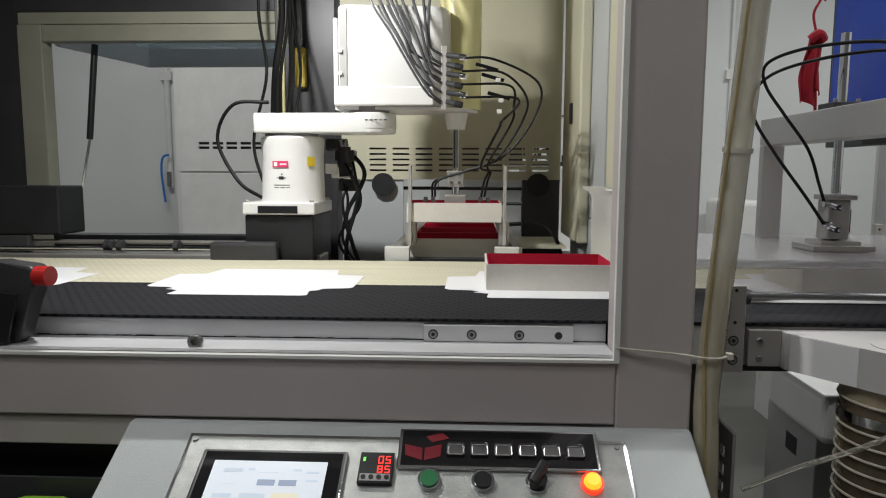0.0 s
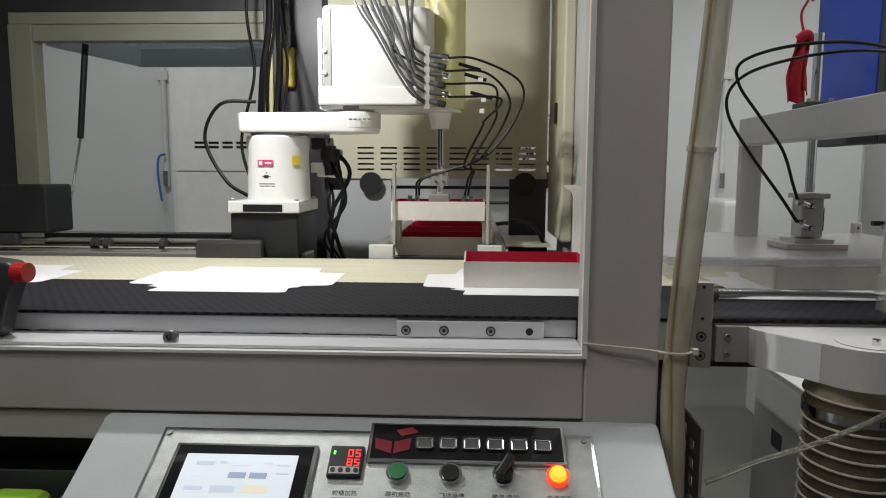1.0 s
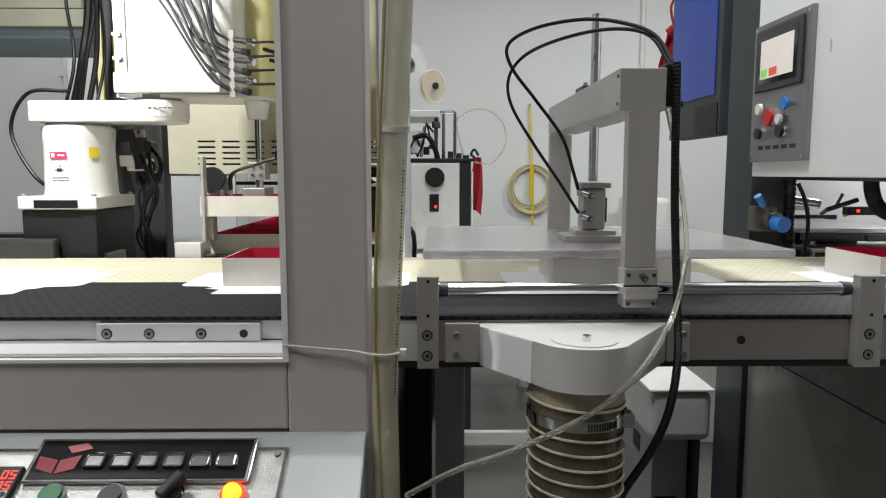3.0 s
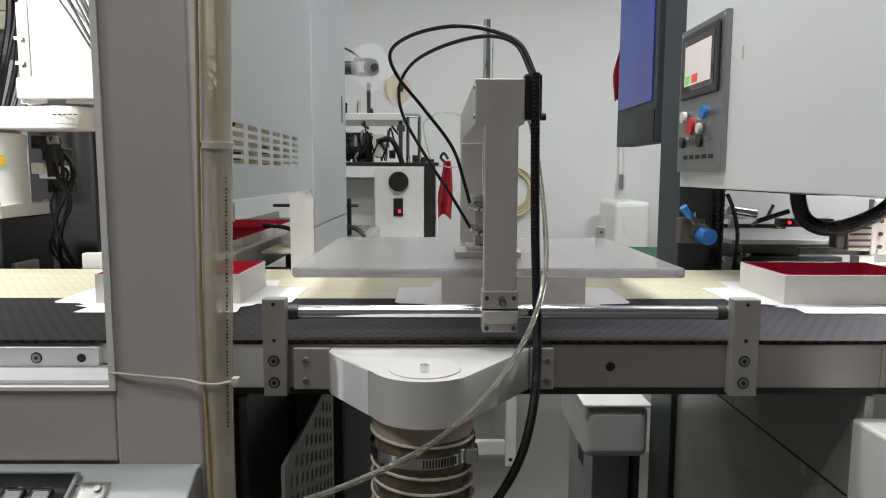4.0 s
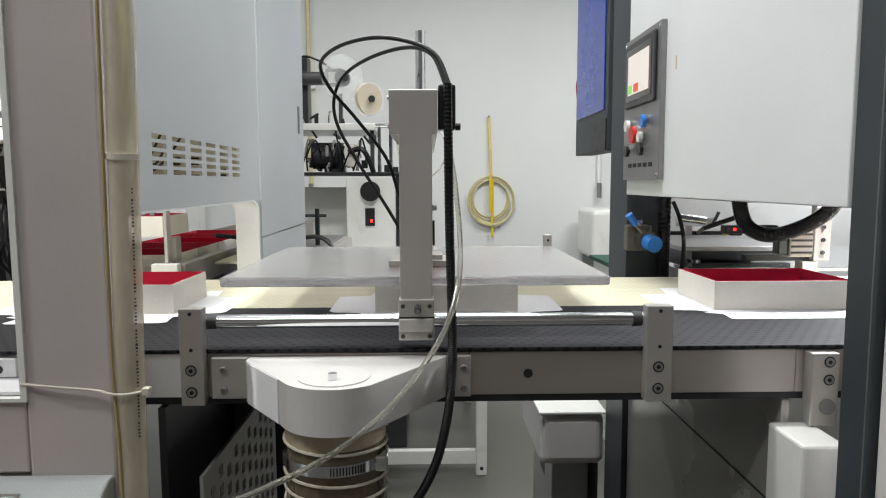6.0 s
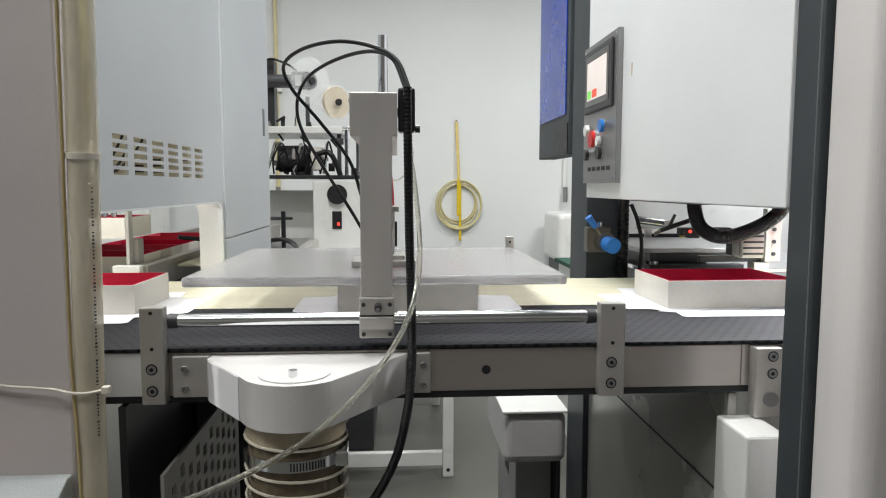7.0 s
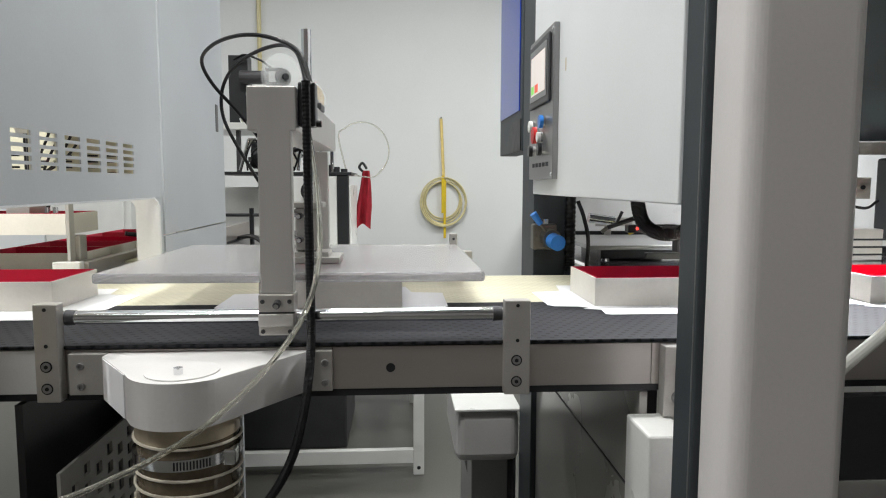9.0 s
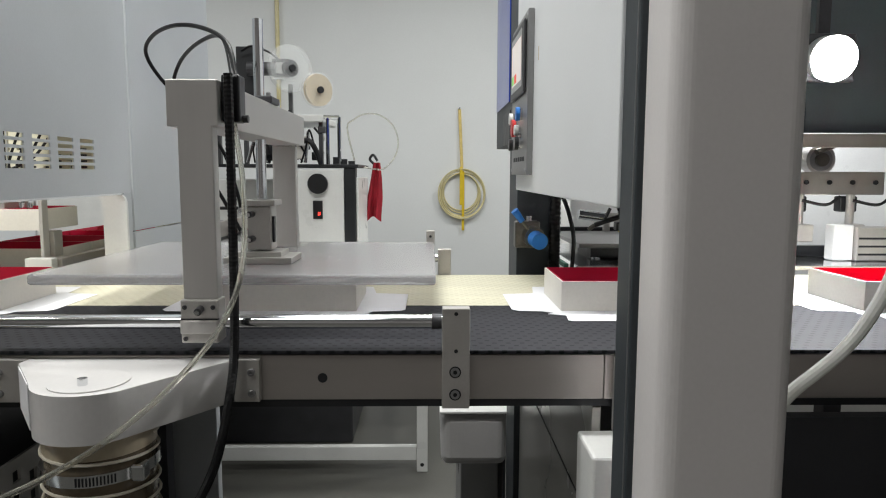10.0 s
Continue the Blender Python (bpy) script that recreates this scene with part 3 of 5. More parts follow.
def curved_label(z0, z1, a0, a1, r, material, parent, name):
    bm = bmesh.new()
    n = 8
    pts = [radians(a0 + (a1 - a0) * i / n) for i in range(n + 1)]
    lo = [bm.verts.new((-0.482 + r * math.cos(a), 1.815 + r * math.sin(a), z0)) for a in pts]
    hi = [bm.verts.new((-0.482 + r * math.cos(a), 1.815 + r * math.sin(a), z1)) for a in pts]
    for i in range(n):
        bm.faces.new((lo[i], lo[i + 1], hi[i + 1], hi[i]))
    return part(name, bm, material, parent)


curved_label(1.369, 1.385, 246, 276, 0.0835, PINK, body, "warning_label")
curved_label(1.372, 1.382, 249, 256, 0.0838, PAPER, body, "warning_sign")
curved_label(1.375, 1.379, 261, 273, 0.0838, PAPER, body, "label_bar")
curved_label(1.338, 1.346, 258, 267, 0.0822, INK, body, "pictogram")
curved_label(1.350, 1.353, 262, 265, 0.0822, INK, body, "pictogram")
curved_label(1.341, 1.343, 254, 271, 0.0824, INK, body, "pictogram")
for z in (1.322, 1.316, 1.304):
    curved_label(z, z + 0.0025, 247, 278, 0.0822, STEEL2, body, "print_line")
curved_label(1.372, 1.396, 310, 326, 0.0835, LABEL_Y, body, "caution_label")
part("joint_ring", rod((-0.482, 1.815, 1.449), (-0.482, 1.815, 1.457), 0.072, 28), STEEL2, robot, smooth=True)


def capsule(ax, ay, ra, bx, by, rb, n=14):
    """Outline of an arm with round ends of two radii."""
    d = math.degrees(math.atan2(by - ay, bx - ax))
    return arc(ax, ay, ra, d + 90, d + 270, n) + arc(bx, by, rb, d - 90, d + 90, n)


bm = prism([(-0.562, 1.885), (-0.568, 1.87), (-0.568, 1.75), (-0.560, 1.737)] + arc(-0.268, 1.80, 0.064, -88, 88, 14), "z", 1.457, 1.507, bev=0.005)
part("lower_arm", bm, ROBOT, robot, "white lower robot arm", True)
for k in range(5):
    part("vent_mark", box(-0.275 + k * 0.012, -0.267 + k * 0.012, 1.7335, 1.735, 1.488, 1.4905), INK, robot)
part("elbow_dome", prism(arc(-0.268, 1.80, 0.0655, -128, 30, 14), "z", 1.468, 1.509, bev=0.002), ROBOT, robot, "white elbow cap", True)
part("elbow_plate", rod((-0.275, 1.80, 1.507), (-0.275, 1.80, 1.527), 0.055, 28), STEEL2, robot, smooth=True)
head_out = [(-0.345, 1.75), (-0.325, 1.735), (-0.10, 1.758), (-0.072, 1.775), (-0.06, 1.82), (-0.06, 1.90), (-0.08, 1.93), (-0.32, 1.90), (-0.345, 1.88)]
bm = prism(head_out, "z", 1.524, 1.775, bev=0.010)
part("upper_arm_cover", bm, ROBOT, robot, "large white cover of the upper arm", True)
part("cover_edge", box(-0.357, -0.346, 1.752, 1.88, 1.545, 1.745, 0.004), ROBOT, robot)
part("cover_band", box(-0.338, -0.318, 1.7335, 1.741, 1.535, 1.765, 0.002), GREY_BAND, robot, "grey band at the cover edge")
part("cover_skirt", box(-0.3525, -0.10, 1.729, 1.745, 1.5245, 1.572, 0.004), ROBOT, robot)
for lz in (1.60, 1.655):
    part("cover_catch", box(-0.350, -0.330, 1.728, 1.7330, lz, lz + 0.008, 0.001), ROBOT, robot)
part("base_flange", prism([(-0.352, 1.745), (-0.08, 1.76), (-0.02, 1.80), (0.01, 1.86), (-0.02, 1.93), (-0.32, 1.91), (-0.352, 1.88)], "z", 1.5155, 1.5235), ROBOT, robot)
part("screw_cover", rod((-0.036, 1.872, 1.524), (-0.036, 1.872, 2.08), 0.056, 32), COVER_Y, robot, "tall cylindrical cover of the lifting screw", True)
part("spindle_boss", rod((-0.047, 1.86, 1.472), (-0.047, 1.86, 1.515), 0.024, 24, r2=0.032), ROBOT, robot, smooth=True)
part("spindle", rod((-0.047, 1.86, 1.36), (-0.047, 1.86, 1.4715), 0.0085), CHROME, robot, smooth=True)
for dx in (-0.004, 0.004):
    part("spline_groove", box(-0.047 + dx - 0.0012, -0.047 + dx + 0.0012, 1.8495, 1.8525, 1.37, 1.471), DARK, robot)
# air manifold with fittings and hoses
part("manifold_plate", box(-0.082, -0.068, 1.742, 1.752, 1.515, 1.672, 0.001), ALU_V, robot)
random.seed(5)
for k in range(6):
    z = 1.535 + k * 0.023
    fit = part("air_fitting", rod((-0.068, 1.745, z), (-0.045 + 0.012 * (k % 2), 1.735, z - 0.006), 0.007, 10), DARK_GREY, robot)
    part("collar", rod((-0.045 + 0.012 * (k % 2), 1.735, z - 0.006), (-0.03 + 0.012 * (k % 2), 1.728, z - 0.010), 0.0085, 10), CHROME if k % 2 else BLACK_PL, fit)
    sx = -0.24 + 0.028 * k
    part("air_hose", sweep([(-0.082, 1.742, z), (-0.11, 1.725, z + 0.025), (-0.17 + 0.012 * k, 1.715, z + 0.12), (sx, 1.73, 1.80), (sx - 0.01, 1.78, 1.90)], 0.0036, 7), HOSE_GREY, robot)
for k in range(4):
    sx = -0.262 + 0.02 * k + random.uniform(-0.006, 0.006)
    part("air_hose", sweep([(-0.083, 1.744, 1.53 + 0.03 * k), (-0.125 - 0.01 * k, 1.722, 1.565 + 0.03 * k), (-0.20 + 0.014 * k, 1.712, 1.69), (sx, 1.725, 1.79), (sx - 0.02, 1.78, 1.92)], 0.0030, 6), HOSE_GREY, robot)
ends = [(-0.108, 1.80, 1.293), (-0.10, 1.79, 1.293), (0.022, 1.80, 1.293), (0.03, 1.79, 1.293)]
for k, e in enumerate(ends):
    z = 1.64 - k * 0.032
    far = 0.16 - 0.03 * k
    part("air_hose", sweep([(-0.03, 1.728, z), (0.05 + 0.02 * k, 1.72, z - 0.005), (far, 1.73, z - 0.06), (far - 0.005, 1.74, 1.50 - 0.01 * k), (0.08 - 0.02 * k, 1.76, 1.40 - 0.008 * k), (0.5 * (e[0] + 0.06), 1.78, 1.36), (e[0] + 0.008, e[1], 1.335), e], 0.0031, 7), RUBBER, robot)
for (hx, hz) in ((0.02, 1.60), (0.035, 1.555), (0.005, 1.625)):
    part("hose_stub", rod((hx, 1.725, hz), (hx + 0.055, 1.722, hz - 0.016), 0.0045, 8), RUBBER, robot)
for (hx, hz) in ((0.06, 1.585), (0.068, 1.535), (0.064, 1.508)):
    part("cable_tie", box(hx - 0.006, hx + 0.006, 1.715, 1.728, hz - 0.005, hz + 0.005, 0.001), WHITE, robot)
# gripper
part("coupling", box(-0.070, -0.025, 1.835, 1.885, 1.318, 1.362, 0.002), CAST, robot, "machined aluminium gripper coupling")
for dx in (-0.058, -0.037):
    for dz in (1.33, 1.351):
        bolt((dx, 1.835, dz), (0, -1, 0), 0.0045, 0.004, robot)
part("gripper_stem", rod((-0.047, 1.86, 1.298), (-0.047, 1.86, 1.3175), 0.010), CHROME, robot)
random.seed(6)
part("gripper_bar", box(-0.075, -0.020, 1.80, 1.90, 1.276, 1.2975, 0.002), CAST, robot)
for cx in (-0.125, -0.105, 0.020, 0.04):
    part("suction_cup", rod((cx, 1.80, 1.252), (cx, 1.80, 1.293), 0.006, 10), CHROME, robot)
part("cup_bar", box(-0.14, 0.05, 1.793, 1.807, 1.262, 1.275, 0.001), CAST, robot)
# cables behind the robot
for k in range(4):
    wob = random.uniform(-0.02, 0.02)
    part("conduit", sweep([(-0.60 + 0.016 * k, 2.10 + 0.02 * (k % 3), 2.10), (-0.60 + 0.018 * k + wob, 2.12, 1.85), (-0.595 + 0.024 * k - wob, 2.10 - 0.02 * k, 1.66), (-0.58 + 0.02 * k, 1.98, 1.50)], (0.011, 0.0055, 0.0075, 0.0045)[k], 8), RUBBER, robot)
part("conduit", sweep([(-0.60, 2.0, 1.56), (-0.70, 1.98, 1.55), (-0.745, 1.97, 1.45), (-0.68, 1.95, 1.33), (-0.60, 1.93, 1.28)], 0.0052, 8), RUBBER, robot)
part("conduit", sweep([(-0.66, 2.15, 2.1), (-0.67, 2.15, 1.85), (-0.64, 2.12, 1.66), (-0.68, 2.1, 1.45), (-0.64, 2.08, 1.3)], 0.005, 8), RUBBER, robot)
for k, (cx, cz) in enumerate(((-0.385, 1.43), (-0.36, 1.40), (-0.37, 1.355), (-0.35, 1.32))):
    part("plug", box(cx - 0.02, cx + 0.035, 1.86, 1.91, cz - 0.015, cz + 0.018, 0.005), BLACK_PL if k != 2 else WHITE, robot)
for k in range(5):
    u = [random.uniform(-0.035, 0.035) for _ in range(6)]
    part("cable", sweep([(-0.375 + 0.01 * k, 1.88, 1.42 - 0.02 * (k % 3)), (-0.33 + u[0], 1.86 + u[1], 1.35), (-0.34 + u[2], 1.85, 1.26 + u[3]), (-0.35 + u[4], 1.86, 1.17), (-0.33 + u[5], 1.9, 1.075)], random.choice((0.0028, 0.004, 0.006)), 7), RUBBER, robot)
part("connector", rod((-0.352, 1.875, 1.345), (-0.358, 1.875, 1.425), 0.021, 16), BLACK_PL, robot, "black round cable connector", True)
part("connector_nut", rod((-0.358, 1.875, 1.4255), (-0.362, 1.875, 1.445), 0.016, 12), STEEL2, robot)
part("connector_base", box(-0.405, -0.372, 1.855, 1.895, 1.352, 1.380, 0.003), WHITE, robot)


# ---- boxes and papers ----
def tray_shell(x, y, z, w, d, h, t):
    """An open tray with thin walls, in one piece."""
    bm = box(x, x + w, y, y + d, z, z + h)
    bm.faces.ensure_lookup_table()
    bm.normal_update()
    top = max(bm.faces, key=lambda f: f.calc_center_median().z)
    bmesh.ops.inset_individual(bm, faces=[top], thickness=t, use_even_offset=True)
    floor_face = max((f for f in bm.faces if f.normal.z > 0.9), key=lambda f: -((f.calc_center_median().x - x - w / 2) ** 2 + (f.calc_center_median().y - y - d / 2) ** 2))
    out = bmesh.ops.extrude_discrete_faces(bm, faces=[floor_face])
    inner = out["faces"][0]
    bmesh.ops.translate(bm, vec=(0, 0, t - h), verts=inner.verts[:])
    return bm


def rigid_box(at, label, group, height=0.05, category="box"):
    """An open tray: cream board outside, red flock inside."""
    x, y, z = at
    w, d, t = 0.248, 0.175, 0.0028
    ob = thing("gift_box", (x + w / 2, y + d / 2, z), label, category, group)
    part("tray", tray_shell(x, y, z, w, d, height, t), BOXOUT, ob)
    i = t + 0.0005
    part("lining", tray_shell(x + i, y + i, z + i, w - 2 * i, d - 2 * i, height - i + 0.0008, 0.0013), BOXRED, ob, "red flock lining")
    return ob


def wrap_paper(x):
    """A cross-shaped box wrap with notched corners, lying on the belt."""
    o = [(0.0, 1.218), (0.008, 1.213), (0.252, 1.213), (0.262, 1.220), (0.256, 1.262), (0.272, 1.272), (0.276, 1.288), (0.325, 1.296), (0.332, 1.306),
         (0.332, 1.455), (0.27, 1.465), (0.258, 1.54), (-0.01, 1.54), (-0.02, 1.465), (-0.08, 1.455), (-0.08, 1.306), (-0.07, 1.294), (-0.03, 1.29), (-0.012, 1.276), (-0.024, 1.268), (0.004, 1.256)]
    bm = prism([(x + u, v) for u, v in o], "z", 1.1325, 1.1331)
    return single("wrap_paper", bm, PAPER, "white cross-shaped wrap paper lying on the belt", "paper", "papers on the belt")


for x in (-1.159, -0.566, 0.027, 0.62, 1.214, 1.732):
    wrap_paper(x)
for x, note in ((0.027, "inside the robot cell"), (0.622, "under the clear plate"), (1.216, "beside the white cabinet"), (1.734, "in the bright machine")):
    rigid_box((x, 1.29, 1.1335), "open cream box with red lining " + note, "boxes on the belt")
rigid_box((-0.173, 1.772, 1.228), "open cream box with red lining held by the robot", "boxes in the feeder", 0.05)

# ---- feeder behind the cell ----
feeder = thing("box_feeder", (-0.045, 2.5, 0), "aluminium feeder conveyor carrying red lined boxes", "conveyor")
part("bed", box(-0.20, 0.115, 1.79, 3.60, 1.085, 1.128), DARK_GREY, feeder)
for a, b in ((-0.215, -0.190), (0.105, 0.130)):
    part("side_rail", box(a, b, 1.76, 3.60, 1.10, 1.163, 0.002), ALU, feeder, "aluminium side rail")
part("end_block", box(-0.227, -0.163, 1.735, 1.76, 1.128, 1.166, 0.002), WHITE, feeder)
part("end_block", box(0.057, 0.12, 1.735, 1.76, 1.128, 1.166, 0.002), WHITE, feeder)
for gx in (-0.168, 0.079):
    g = part("guide_post", box(gx, gx + 0.008, 1.765, 1.79, 1.164, 1.375, 0.001), ALU_V, feeder)
    part("guide_block", box(gx - 0.010, gx + 0.018, 1.792, 1.83, 1.164, 1.225, 0.002), CAST, g)
for fx in (-0.15, 0.06):
    part("stand", box(fx, fx + 0.05, 2.6, 2.65, 0, 1.084), DARK_GREY, feeder)
part("cross_bar", rod((-0.34, 2.44, 1.30), (0.26, 2.44, 1.30), 0.006), DARK, feeder)
for kx in (-0.30, 0.215):
    part("black_knob", rod((kx, 2.262, 1.316), (kx, 2.278, 1.316), 0.038, 24), DARK, feeder)
for k in range(5):
    rigid_box((-0.17, 1.83 + 0.18 * k, 1.1285), "open cream box with red lining waiting in the feeder", "boxes in the feeder")
part("side_tray", box(0.14, 0.27, 1.95, 2.25, 1.14, 1.146), PANEL_IN, feeder)
part("tray_cable", sweep([(0.15, 1.93, 1.22), (0.22, 1.98, 1.20), (0.265, 2.05, 1.12), (0.26, 2.1, 1.08)], 0.006, 7), RUBBER, feeder)

# ---- conveyor ----
conveyor = thing("belt_conveyor", (0.4, 1.37, 0), "long aluminium belt conveyor with black and cream belts", "conveyor")
part("front_belt", box(-1.83, 2.9, 1.037, 1.345, 1.127, 1.132, 0.001), BELT, conveyor, "black perforated belt")
part("rear_belt", box(-1.83, 2.9, 1.346, 1.712, 1.127, 1.1322, 0.001), BELT_CREAM, conveyor, "cream perforated belt")
part("front_rail", box(-1.83, 0.209, 1.045, 1.075, 1.0965, 1.125, 0.001), ALU_LIGHT, conveyor)
part("front_rail", box(0.319, 0.4085, 1.042, 1.075, 1.064, 1.125, 0.001), CAB2, conveyor, "cream white painted rail end")
part("front_rail", box(0.4088, 0.7705, 1.042, 1.075, 1.064, 1.125, 0.001), ALU, conveyor, "brushed aluminium side rail")
part("front_rail", box(0.7708, 1.2265, 1.042, 1.075, 1.064, 1.125, 0.001), ALU, conveyor)
part("front_rail", box(1.2268, 2.9, 1.042, 1.075, 1.064, 1.125, 0.001), ALU, conveyor)
part("groove", box(0.319, 2.9, 1.046, 1.07, 1.1252, 1.1268), DARK, conveyor)
part("bottom_strip", box(0.319, 2.9, 1.044, 1.073, 1.054, 1.0638), DARK, conveyor)
part("bed", box(-1.83, 2.9, 1.08, 1.70, 1.085, 1.1265), DARK, conveyor)
part("rear_rail", box(-1.83, 2.9, 1.701, 1.712, 1.064, 1.126), ALU, conveyor)
part("rail_hole", rod((0.852, 1.0412, 1.094), (0.852, 1.0425, 1.094), 0.0065, 18), DARK, conveyor)
bar = part("splice_bar", box(-0.075, 0.157, 1.033, 1.0448, 1.0968, 1.1225, 0.001), ALU_LIGHT, conveyor, "aluminium splice bar with cap screws")
for bx in (-0.060, 0.0, 0.0735):
    sunk_screw(bx, 1.033, 1.108, bar)
part("hole", rod((0.134, 1.0322, 1.108), (0.134, 1.0332, 1.108), 0.006, 16), DARK, bar)
for x0, x1 in ((0.381, 0.412), (1.010, 1.046)):
    b = part("bracket", box(x0, x1, 1.022, 1.0418, 1.058, 1.191, 0.0015), CAST, conveyor, "machined aluminium bracket")
    for bz in (1.077, 1.107):
        sunk_screw((x0 + x1) / 2 - 0.001, 1.022, bz, b)
    for bz in (1.135, 1.184):
        part("pin_hole", rod(((x0 + x1) / 2, 1.0213, bz), ((x0 + x1) / 2, 1.0222, bz), 0.0026, 10), DARK, b)
b = part("bracket", box(1.238, 1.276, 1.020, 1.0418, 1.022, 1.124, 0.0015), CAST, conveyor)
for bz in (1.087, 1.112):
    sunk_screw(1.262, 1.020, bz, b)
part("bushing", rod((1.26, 1.016, 1.050), (1.26, 1.020, 1.050), 0.011, 20), STEEL2, b)
for lx in (0.355, 1.9):
    for ly in (1.35, 1.66):
        part("leg", box(lx, lx + 0.04, ly, ly + 0.04, 0, 1.0845), DARK_GREY, conveyor)

# ---- press ----
press = thing("plate_press", (0.7, 1.35, 1.06), "aluminium press frame sliding on guide rods over the belt", "press")
for y in (1.048, 1.735):
    part("guide_rod", rod((0.405, y, 1.1685), (1.02, y, 1.1685), 0.0095, 24), CHROME, press, smooth=True)
for x0 in (0.4125, 0.9965):
    part("end_bush", rod((x0, 1.048, 1.1685), (x0 + 0.013, 1.048, 1.1685), 0.0108, 20, r2=0.0100), DARK_GREY, press, "dark rubber end bush", True)
for x0 in (0.385, 1.012):
    part("rear_bracket", box(x0, x0 + 0.03, 1.722, 1.75, 1.05, 1.19, 0.001), CAST, press)
for y in (1.026, 1.722):
    c = part("clamp", box(0.674, 0.722, y, y + 0.034, 1.145, 1.2015, 0.002), CAST, press, "aluminium rod clamp")
    if y < 1.2:
        for bx in (0.680, 0.716):
            for bz in (1.151, 1.192):
                bolt((bx, y, bz), (0, -1, 0), 0.003, 0.002, c, DARK_GREY)
        part("clamp_slot", box(0.6738, 0.7222, y - 0.0006, y + 0.004, 1.1755, 1.1775), DARK, c)
        part("clamp_lip", box(0.6745, 0.7215, y - 0.0045, y - 0.0007, 1.158, 1.1752, 0.0015), ALU_V, c, "bright lower clamp lip")
        part("lock_screw", rod((0.700, y - 0.012, 1.188), (0.700, y, 1.190), 0.005, 12), DARK_GREY, c)
        part("screw_head", rod((0.700, y - 0.015, 1.1875), (0.700, y - 0.012, 1.188), 0.0035, 6), CHROME, c)
part("front_post", box(0.676, 0.720, 1.034, 1.056, 1.2017, 1.478, 0.0015), ALU_V, press, "flat aluminium front post")
part("rear_post", box(0.664, 0.712, 1.600, 1.622, 1.19, 1.42, 0.0015), ALU_V, press)
part("rear_foot", box(0.674, 0.722, 1.622, 1.722, 1.19, 1.2012, 0.0015), ALU_V, press)
part("crossbeam", box(0.663, 0.7275, 1.034, 1.62, 1.4215, 1.480, 0.0015), ALU_V, press, "aluminium crossbeam")
for bz in (1.432, 1.470):
    bolt((0.663, 1.044, bz), (-1, 0, 0), 0.003, 0.002, press)
part("lift_rod", rod((0.702, 1.35, 1.32), (0.702, 1.35, 1.622), 0.0088, 20), CHROME, press, "polished lift rod", True)
part("rod_bush", box(0.672, 0.730, 1.32, 1.38, 1.4802, 1.492, 0.002), DARK_GREY, press)
for bx in (0.68, 0.722):
    bolt((bx, 1.33, 1.492), (0, 0, 1), 0.004, 0.006, press)
cyl = part("air_cylinder", box(0.680, 0.722, 1.328, 1.372, 1.232, 1.308, 0.003), CAST, press, "square aluminium air cylinder")
part("cylinder_cap", box(0.674, 0.730, 1.322, 1.378, 1.3082, 1.318, 0.0015), CAST, cyl)
for fx, fz in ((0.668, 1.30), (0.672, 1.262)):
    part("elbow_fitting", rod((fx, 1.325, fz), (fx + 0.012, 1.325, fz), 0.006, 10), CHROME, cyl)
for fy, fz in ((1.318, 1.294), (1.318, 1.252)):
    v = part("flow_valve", rod((0.690, fy + 0.01, fz), (0.690, fy - 0.012, fz), 0.0055, 12), DARK_GREY, cyl, "small black flow valve")
    part("valve_nut", rod((0.690, fy - 0.012, fz), (0.690, fy - 0.02, fz), 0.0042, 6), CHROME, v)
    part("valve_arm", rod((0.690, fy - 0.004, fz), (0.674, fy - 0.004, fz + 0.006), 0.0045, 10), CHROME, v)
part("sensor_strip", box(0.7222, 0.7262, 1.334, 1.345, 1.245, 1.29, 0.001), BLACK_PL, cyl)
part("piston_ring", rod((0.702, 1.35, 1.2302), (0.702, 1.35, 1.2318), 0.013, 18), DARK, cyl)
part("cylinder_rod", rod((0.702, 1.35, 1.222), (0.702, 1.35, 1.2318), 0.007), CHROME, cyl)
part("foot_plate", box(0.645, 0.76, 1.305, 1.395, 1.211, 1.2215, 0.001), CAST, press, "stacked aluminium foot plates")
part("foot_plate", box(0.665, 0.74, 1.318, 1.382, 1.2216, 1.230, 0.001), CAST, press)
sensor = part("valve_box", box(0.7285, 0.752, 1.046, 1.075, 1.428, 1.488, 0.003), BLACK_PL, press, "black valve box on the beam")
part("knob", rod((0.752, 1.06, 1.433), (0.759, 1.06, 1.433), 0.005, 10), BLACK_PL, sensor)
part("air_hose", sweep([(0.745, 1.06, 1.487), (0.725, 1.09, 1.535), (0.68, 1.13, 1.562), (0.628, 1.17, 1.573), (0.57, 1.24, 1.573), (0.535, 1.295, 1.557), (0.545, 1.32, 1.522), (0.59, 1.335, 1.468), (0.64, 1.338, 1.402), (0.662, 1.335, 1.338), (0.672, 1.328, 1.300)], 0.0031, 8), RUBBER, press, "black air hose")
part("air_hose", sweep([(0.74, 1.06, 1.487), (0.72, 1.10, 1.537), (0.68, 1.18, 1.561), (0.62, 1.27, 1.562), (0.57, 1.345, 1.547), (0.546, 1.377, 1.512), (0.551, 1.375, 1.462), (0.59, 1.36, 1.392), (0.64, 1.34, 1.315), (0.672, 1.327, 1.262)], 0.0031, 8), RUBBER, press, "black air hose")
